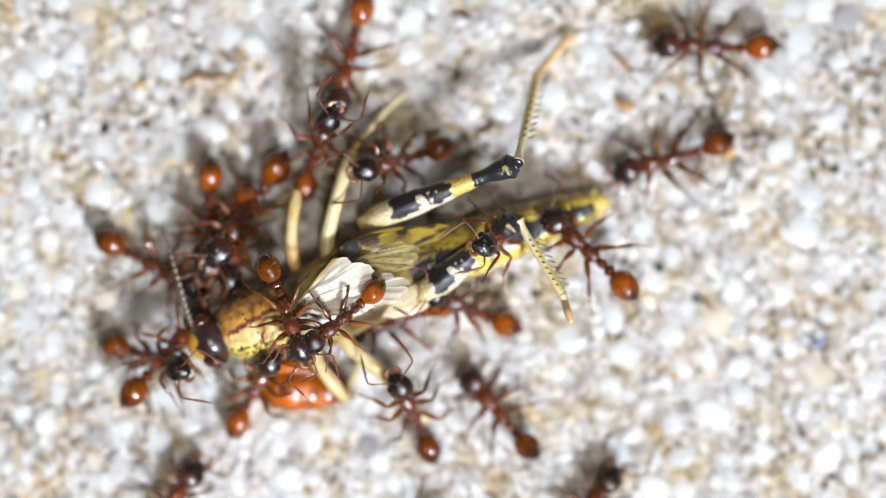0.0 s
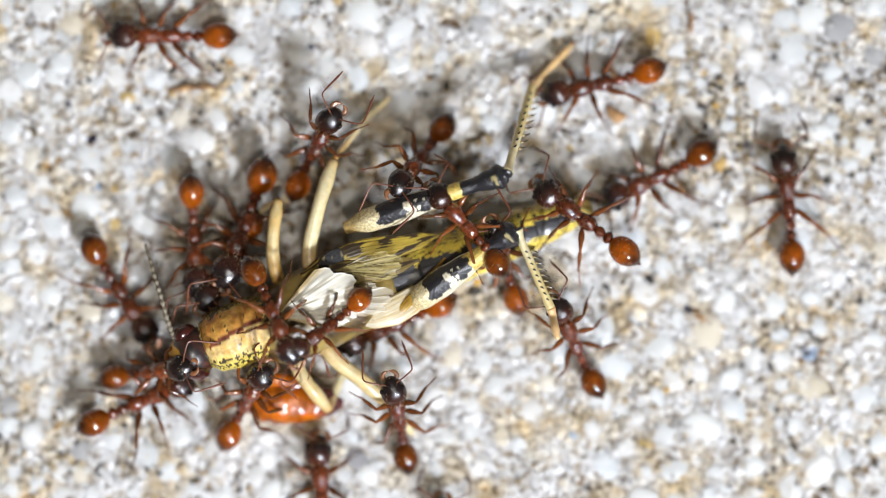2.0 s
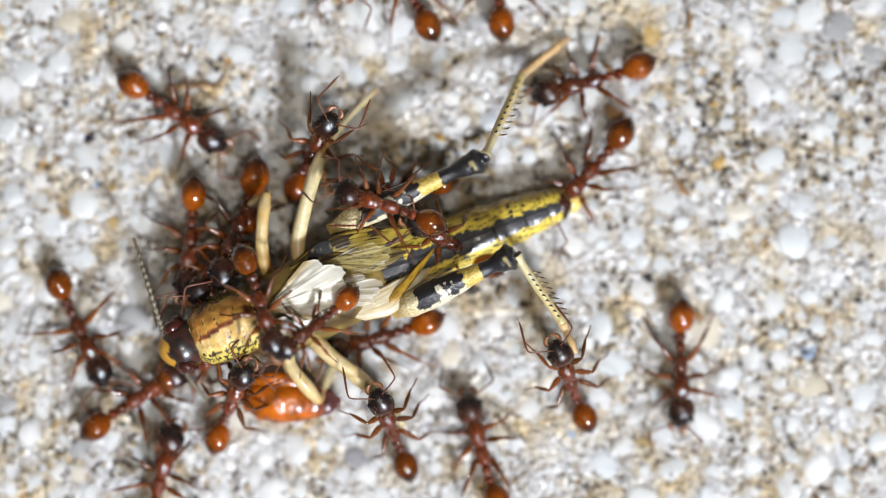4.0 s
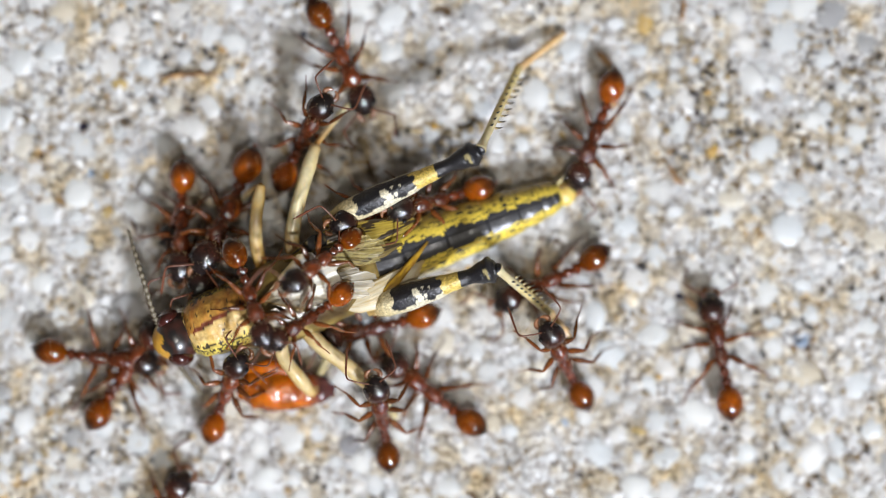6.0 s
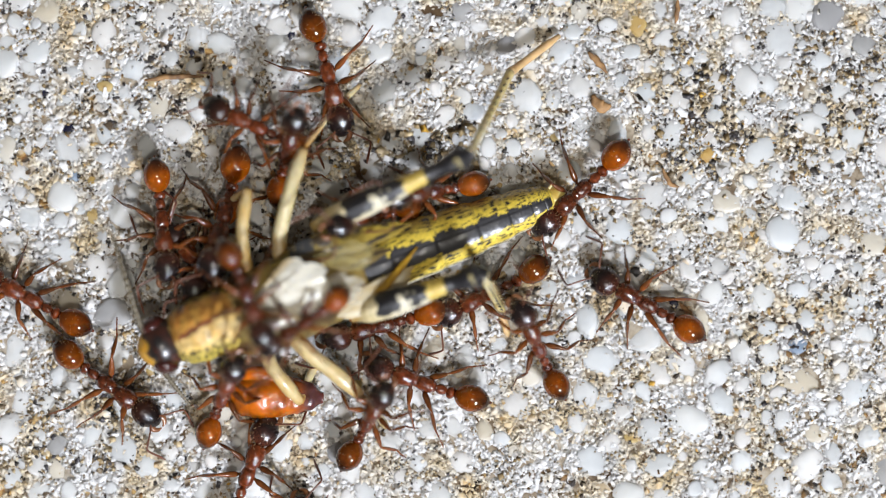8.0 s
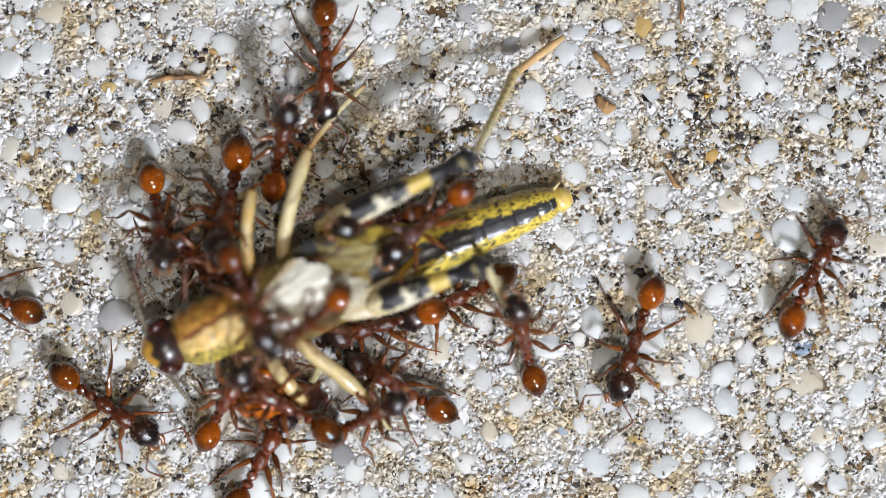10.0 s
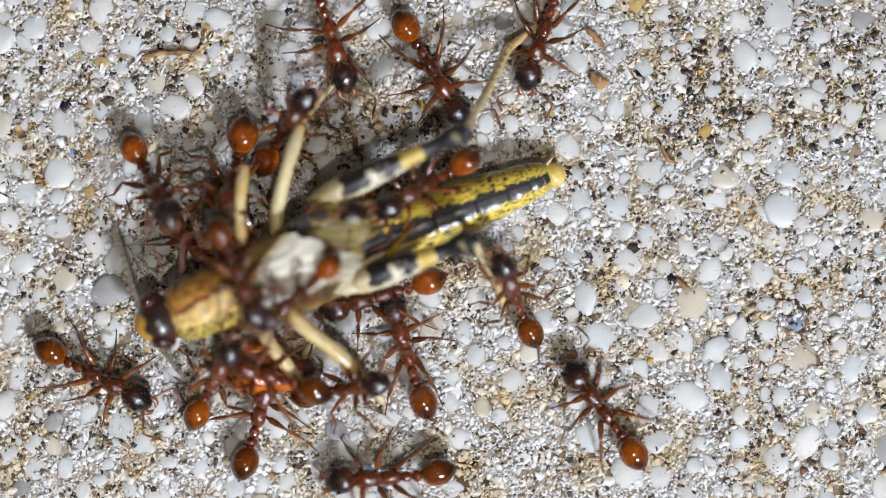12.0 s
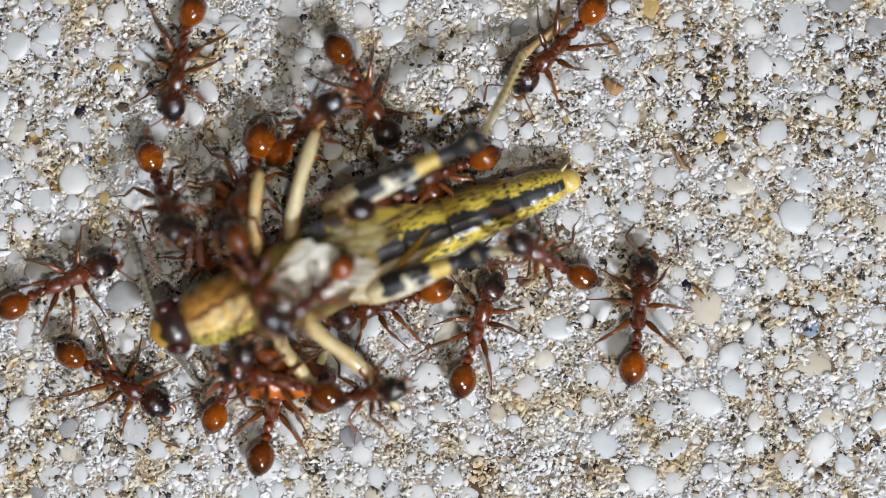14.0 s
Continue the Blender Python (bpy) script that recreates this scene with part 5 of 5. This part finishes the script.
    ("bite", 0.88, ((0.00, -8.03, 6.77, 1.58, 68, 42), (0.50, -7.82, 6.79, 1.58, 68, 42), (1.00, -7.63, 7.04, 1.46, 64, 38), (1.50, -7.68, 7.24, 1.20, 63, 29), (2.00, -7.51, 7.29, 1.50, 61, 39), (2.50, -7.47, 7.19, 1.47, 64, 38), (3.00, -7.59, 7.35, 1.54, 63, 41), (3.20, -7.50, 7.25, 1.58, 63, 42), (5.30, -7.54, 7.04, 1.58, 59, 42), (5.50, -7.65, 7.55, 1.58, 59, 42), (6.00, -7.74, 7.08, 1.25, 60, 31), (6.50, -7.71, 7.01, 1.58, 58, 42), (7.00, -7.42, 6.69, 1.58, 70, 42), (7.50, -7.77, 7.67, 1.58, 67, 42), (8.00, -7.99, 6.71, 1.58, 74, 42), (10.50, -8.61, 7.09, 1.55, 76, 41), (11.00, -7.93, 7.11, 1.29, 69, 32), (11.50, -8.36, 6.82, 1.58, 75, 42), (12.00, -7.72, 6.69, 1.58, 55, 42), (13.00, -7.97, 7.07, 1.38, 68, 35), (14.00, -7.34, 7.05, 1.58, 41, 42))),
    ("walk", 0.94, ((0.00, -6.48, 20.75, 0.40, -90, 0), (3.20, -5.73, 21.71, 0.40, -90, 0), (4.40, -6.42, 15.32, 0.40, -83, 0), (5.30, -6.59, 11.32, 0.40, -79, 0), (5.50, -7.37, 11.38, 0.40, -94, 0), (6.00, -5.95, 11.16, 0.40, -65, 0), (6.50, -6.30, 10.63, 0.40, -78, 0), (7.00, -6.22, 10.08, 0.40, -78, 0), (7.50, -6.42, 10.16, 0.40, -75, 0), (8.00, -6.07, 10.38, 0.40, -75, 0), (8.20, -6.07, 10.49, 0.40, -76, 0), (10.50, -6.44, 11.16, 0.40, -92, 0), (11.00, -6.25, 11.05, 0.40, -86, 0), (11.50, -6.19, 11.45, 0.40, -83, 0), (12.00, -5.82, 11.34, 0.40, -73, 0), (12.50, -5.51, 10.87, 0.40, -78, 0), (13.00, -5.62, 10.93, 0.40, -81, 0), (13.50, -5.97, 10.03, 0.40, -82, 0), (14.00, -4.82, 8.50, 0.40, -61, 0))),
    ("bite", 0.88, ((0.00, -4.29, 5.57, 1.51, -164, 36), (0.50, -3.32, 6.15, 1.68, -158, 42), (1.00, -3.42, 6.14, 1.68, -146, 42), (1.50, -3.19, 5.82, 1.68, -138, 42), (2.00, -2.56, 5.89, 1.68, -127, 42), (2.50, -3.00, 6.24, 1.68, -145, 42), (3.00, -3.16, 6.60, 1.68, -158, 42), (3.20, -3.15, 6.41, 1.68, -175, 42), (5.30, -4.57, 2.25, 1.46, -160, 34), (6.00, -4.63, 2.55, 1.62, -166, 40), (8.00, -4.30, 2.61, 1.68, -165, 42), (10.50, -4.11, 2.42, 1.68, -173, 42), (11.00, -3.61, 1.80, 1.68, -175, 42), (12.00, -3.50, 1.99, 1.68, -162, 42), (14.00, -3.83, 2.59, 1.65, -166, 41))),
    ("perch", 0.78, ((0.00, -6.90, -2.80, 4.70, -141, 14), (0.50, -6.96, -2.73, 4.70, -141, 14), (1.00, -6.96, -2.66, 4.70, -141, 14), (1.50, -7.08, -2.69, 4.70, -142, 14), (2.00, -7.06, -2.52, 4.70, -142, 14), (2.50, -7.31, -2.38, 4.70, -141, 14), (3.00, -7.54, -2.41, 4.70, -142, 14), (3.20, -7.56, -2.40, 4.70, -141, 14), (5.30, -7.68, -2.80, 4.70, -145, 14), (5.50, -7.66, -2.77, 4.70, -144, 14), (6.00, -7.70, -2.81, 4.70, -146, 14), (6.50, -7.61, -2.67, 4.70, -144, 14), (7.00, -7.42, -2.82, 4.70, -145, 14), (7.50, -7.35, -2.71, 4.70, -146, 14), (8.00, -7.31, -2.77, 4.70, -146, 14), (10.50, -7.39, -2.77, 4.70, -142, 14), (11.00, -7.43, -2.73, 4.70, -142, 14), (11.50, -7.44, -2.60, 4.70, -142, 14), (12.00, -7.46, -2.57, 4.70, -140, 14), (12.50, -7.38, -2.63, 4.70, -141, 14), (13.00, -7.38, -2.50, 4.70, -140, 14), (13.50, -7.39, -2.54, 4.70, -139, 14), (14.00, -7.43, -2.32, 4.70, -137, 14))),
    ("perch", 0.86, ((0.00, -9.75, -2.36, 4.60, -69, 14), (0.50, -9.86, -1.99, 4.60, -66, 14), (1.00, -9.79, -1.92, 4.60, -66, 14), (1.50, -9.81, -2.02, 4.60, -66, 14), (2.00, -9.78, -1.85, 4.60, -66, 14), (2.50, -10.00, -1.56, 4.60, -69, 14), (3.00, -10.30, -1.38, 4.60, -70, 14), (3.20, -10.30, -1.32, 4.60, -70, 14), (5.30, -10.45, -1.59, 4.60, -75, 14), (5.50, -10.46, -1.52, 4.60, -72, 14), (6.00, -10.56, -1.67, 4.60, -71, 14), (6.50, -10.41, -1.75, 4.60, -66, 14), (7.00, -10.19, -1.52, 4.60, -67, 14), (7.50, -10.11, -1.41, 4.60, -68, 14), (8.00, -10.03, -1.38, 4.60, -68, 14), (10.50, -10.26, -1.51, 4.60, -67, 14), (11.00, -10.32, -1.49, 4.60, -68, 14), (11.50, -10.32, -1.58, 4.60, -68, 14), (12.00, -10.34, -1.54, 4.60, -67, 14), (12.50, -10.26, -1.64, 4.60, -68, 14), (13.00, -10.26, -1.43, 4.60, -68, 14), (14.00, -10.25, -1.43, 4.60, -68, 14))),
    ("walk", 0.94, ((0.00, -3.92, -2.79, 0.20, -163, 0), (0.50, -3.65, -3.05, 0.20, -159, 0), (1.00, -3.50, -2.72, 0.20, -155, 0), (1.50, -3.62, -2.68, 0.20, -157, 0), (2.00, -3.44, -2.39, 0.20, -157, 0), (2.50, -3.65, -2.47, 0.20, -158, 0), (3.00, -3.97, -2.78, 0.20, -165, 0), (3.20, -3.99, -2.84, 0.20, -162, 0), (5.30, -4.39, -3.57, 0.20, -166, 0), (5.50, -4.37, -3.50, 0.20, -166, 0), (6.00, -4.08, -3.28, 0.20, -167, 0), (6.50, -3.74, -3.07, 0.20, -163, 0), (7.00, -3.24, -2.77, 0.20, -164, 0), (8.00, -3.10, -2.84, 0.20, -166, 0), (10.50, -3.34, -2.61, 0.20, -166, 0), (11.00, -3.28, -2.43, 0.20, -162, 0), (11.50, -3.17, -2.56, 0.20, -163, 0), (12.00, -3.08, -2.51, 0.20, -165, 0), (12.50, -3.08, -2.51, 0.20, -164, 0), (13.00, -3.26, -2.48, 0.20, -165, 0), (14.00, -3.46, -2.63, 0.20, -165, 0))),
    ("walk", 0.94, ((0.00, -4.22, 25.93, 0.00, 93, 0), (3.20, -4.84, 20.25, 0.00, 128, 0), (4.20, -2.66, 14.91, 0.00, 115, 0), (5.30, -3.18, 13.90, 0.00, 104, 0), (5.50, -2.51, 15.69, 0.00, 97, 0), (6.00, -3.98, 20.90, 0.00, 112, 0), (8.00, -1.92, 24.05, 0.00, 77, 0), (8.67, -1.69, 22.64, 0.00, 24, 0), (9.33, -1.47, 21.23, 0.00, -29, 0), (10.00, -1.24, 19.81, 0.00, -82, 0), (11.00, -0.11, 14.05, 0.00, -77, 0), (11.50, -0.44, 11.73, 0.00, -65, 0), (12.00, -0.53, 9.37, 0.00, -59, 0), (12.50, -0.68, 9.49, 0.00, -51, 0), (12.75, -0.98, 10.18, 0.00, -63, 0), (13.00, -0.83, 13.75, 0.00, -17, 0), (13.50, 5.19, 18.46, 0.00, 18, 0), (14.00, 7.91, 19.88, 0.00, 18, 0))),
    ("walk", 0.94, ((0.00, 1.98, 25.93, 0.00, 90, 0), (3.20, 2.64, 20.85, 0.00, 90, 0), (4.20, 2.14, 15.21, 0.00, 87, 0), (5.30, 2.21, 14.13, 0.00, 89, 0), (5.50, 2.28, 16.14, 0.00, 90, 0), (6.00, 2.93, 22.70, 0.00, 90, 0), (8.00, 5.61, 25.38, 0.00, 73, 0), (8.67, 5.74, 23.57, 0.00, 17, 0), (9.33, 5.86, 21.77, 0.00, -38, 0), (10.00, 5.99, 19.96, 0.00, -93, 0), (11.00, 5.99, 15.57, 0.00, -98, 0), (11.50, 5.43, 11.70, 0.00, -94, 0), (12.00, 5.39, 11.44, 0.00, -109, 0), (12.50, 5.23, 11.04, 0.00, -127, 0), (13.00, 4.90, 10.88, 0.00, -126, 0), (13.50, 4.94, 10.76, 0.00, -131, 0), (14.00, 5.44, 10.88, 0.00, -136, 0))),
    ("walk", 0.94, ((0.00, -11.63, 26.84, 0.00, -90, 0), (12.50, -9.98, 22.92, 0.00, -93, 0), (13.40, -9.83, 16.09, 0.00, -106, 0), (13.60, -10.43, 14.69, 0.00, -102, 0), (14.00, -14.38, 10.26, 0.00, -100, 0))),
    ("walk", 0.94, ((0.00, -8.61, -21.25, 0.00, 98, 0), (8.20, -6.97, -14.66, 0.00, 98, 0), (9.30, -6.99, -8.98, 0.40, 96, 0), (10.30, -8.95, -6.71, 1.70, 167, 0), (10.50, -8.98, -6.68, 1.70, 165, 0), (11.00, -8.98, -6.68, 1.70, 165, 0), (11.50, -8.98, -6.68, 1.70, 165, 0), (12.50, -8.98, -6.65, 1.70, 165, 0), (13.20, -9.05, -6.61, 1.70, 165, 0), (14.00, -9.03, -6.64, 1.70, 166, 0))),
    ("bite", 0.88, ((0.00, -12.60, 1.20, 0.80, -99, 22), (1.50, -12.46, 0.59, 0.80, -115, 22), (3.00, -12.59, 0.93, 0.80, -125, 22), (3.20, -12.59, 0.96, 0.80, -125, 22), (5.30, -13.00, 0.69, 0.80, -117, 22), (6.50, -12.52, 0.74, 0.80, -107, 22), (8.00, -12.29, 0.80, 0.80, -111, 22), (10.50, -11.84, 0.55, 0.80, -90, 22), (12.00, -11.44, 0.25, 0.80, -81, 22), (14.00, -11.49, 0.44, 0.80, -76, 22))),
)


def between(rows, t):
    for a, b in zip(rows, rows[1:]):
        if t <= b[0]:
            k = (t - a[0]) / max(1e-6, b[0] - a[0])
            return [p + (q - p) * k for p, q in zip(a, b)]
    return list(rows[-1])


def ant_pose(row):
    _, x, y, z, heading, tilt = row
    return Matrix.Translation(Vector((x, y, z)) * MM) @ Euler((0, radians(-tilt), radians(heading))).to_matrix().to_4x4()


def place_ants():
    first = build_ant()
    rng = random.Random(33)
    made = []
    for i, (manner, size, rows) in enumerate(ANT_WAYS):
        ant = first if i == 0 else copy_thing(first, Matrix.Identity(4))
        ant.scale = (size, size, size)
        # the rear hangs level where the ant rears up to bite; each one holds head and rear a little aside
        waist = Vector((-1.72, 0, 1.1)) * MM
        for part in ant.children:
            if part.name.startswith("gaster"):
                sag = rng.uniform(26, 38) if manner == "bite" else rng.uniform(-5, 6)
                part.matrix_basis = Matrix.Translation(waist) @ pose(0, 0, 0, 0, sag, rng.uniform(-11, 11)) @ Matrix.Translation(-waist)
            elif part.name.startswith("head"):
                part.matrix_basis = Matrix.Translation(Vector((2.75, 0, 1.25)) * MM) @ pose(0, 0, 0, rng.uniform(-6, 6), rng.uniform(10, 24), rng.uniform(-13, 13))
        made.append((ant, manner, rows))
    return made


ants = place_ants()


# ---- all that moves ----
def leg_rows(leg, index, manner, rows, rng):
    """The swing of one leg in the ant's own space: in step with the way that the ant goes, or a slow fidget where it clings."""
    home = leg.matrix_basis.copy()
    rest = (rng.uniform(-16, 16), rng.uniform(-8, 8))
    beat = (index + (1 if index > 2 else 0)) % 2 * math.pi
    side = 1 if index < 3 else -1
    out, gone, last = [], 0.0, rows[0]
    count = 94 if manner == "walk" else 28
    for k in range(count + 1):
        t = 14.0 * k / count
        row = between(rows, t)
        gone += math.hypot(row[1] - last[1], row[2] - last[2]) + 0.03 * abs(row[4] - last[4])
        last = row
        phase = gone / 3.2 * 2 * math.pi + beat
        swing = 17 * math.sin(phase) if manner == "walk" else 5 * math.sin(0.9 * t + index * 1.7 + rest[0])
        lift = 7 * max(0.0, math.cos(phase)) if manner == "walk" else 0.0
        turn = Euler((radians(side * (lift + rest[1] * 0.4)), 0, radians(side * -swing + rest[0]))).to_matrix().to_4x4()
        out.append((t, home @ turn))
    return out


def motions():
    rng = random.Random(4)
    for ant, manner, rows in ants:
        walk(ant, [(row[0], ant_pose(row)) for row in rows])
        legs = [o for o in ant.children if "leg" in o.name]
        for index, leg in enumerate(legs):
            walk(leg, leg_rows(leg, index, manner, rows, rng))
    # the prey is tugged a little at first, then lies still
    shifts = ((0.0, 0.79, -0.12, -1.0), (0.5, 0.67, -0.09, -0.8), (1.0, 0.61, 0.00, -0.6), (1.5, 0.48, -0.06, -0.4), (2.0, 0.48, -0.06, -0.4), (2.5, 0.24, 0.24, 0.0),
              (3.0, 0.06, 0.27, 0.2), (3.2, 0.03, 0.27, 0.2), (5.3, 0.06, 0.12, 0.0), (6.5, 0.00, 0.00, 0.0), (8.2, 0.00, 0.00, 0.0), (14.0, 0.00, 0.00, 0.0))
    walk(locust, [(t, pose((LOCUST_X + x) * MM, (LOCUST_Y + y) * MM, 0, 0, 0, turn)) for t, x, y, turn in shifts])
    thigh, shin, hinge = left_leg
    home, knee = thigh.matrix_basis.copy(), shin.matrix_basis.copy()
    # seconds, shift of the thigh's root, its turn, and the turn of the shin
    pulled = ((0.0, -0.06, 0.24, -3, 17), (1.0, -0.24, 0.42, -6, 15), (2.0, 0.15, 0.54, -6, 16), (2.5, 0.00, 0.30, -4, 8), (3.2, -0.12, 0.00, 0, 1),
              (5.3, 0.00, 0.00, 0, 3), (6.5, 0.00, 0.00, 0, 0), (14.0, 0.00, 0.00, 0, 0))
    walk(thigh, [(t, Matrix.Translation(Vector((x, y, 0)) * MM) @ home @ pose(0, 0, 0, 0, 0, turn)) for t, x, y, turn, _ in pulled])
    walk(shin, [(t, knee @ pose(0, 0, 0, 0, 0, turn)) for t, _, _, _, turn in pulled])
    thigh, shin, hinge = right_leg
    home, knee = thigh.matrix_basis.copy(), shin.matrix_basis.copy()
    # seconds, shift of the thigh's root, its turn, and the turn and rise of the shin
    for_thigh = ((0.0, 0.85, 0.61, 22), (1.0, 0.85, 0.61, 22), (1.5, 1.27, 1.09, 22), (2.0, 1.39, 0.91, 18), (2.5, 1.39, 0.79, 14), (3.2, 1.39, 0.61, 12),
                 (4.2, 1.21, 0.12, 6), (5.3, 0.85, -0.06, 1), (6.5, 0.00, 0.00, 0), (8.2, 0.00, 0.00, 0), (10.3, 0.00, 0.33, 2), (12.5, -0.33, 0.18, 2), (14.0, -0.36, 0.00, 2))
    walk(thigh, [(t, Matrix.Translation(Vector((x, y, 0)) * MM) @ home @ pose(0, 0, 0, 0, 0, turn)) for t, x, y, turn in for_thigh])
    for_shin = ((0.0, -42, 36), (1.0, -42, 36), (1.5, -46, 30), (2.5, -44, 30), (3.2, -35, 34), (4.2, -22, 18), (5.3, -7, 4), (6.5, 0, 0), (7.0, -11, -15), (8.2, -24, -23),
                (10.3, -25, -9), (11.5, -24, -16), (12.5, -23, -22), (13.1, -12, -22), (13.5, 33, -22), (14.0, 35, -22))
    walk(shin, [(t, knee @ pose(0, 0, 0, 0, 0, turn) @ Matrix.Rotation(radians(rise), 4, hinge)) for t, turn, rise in for_shin])


motions()
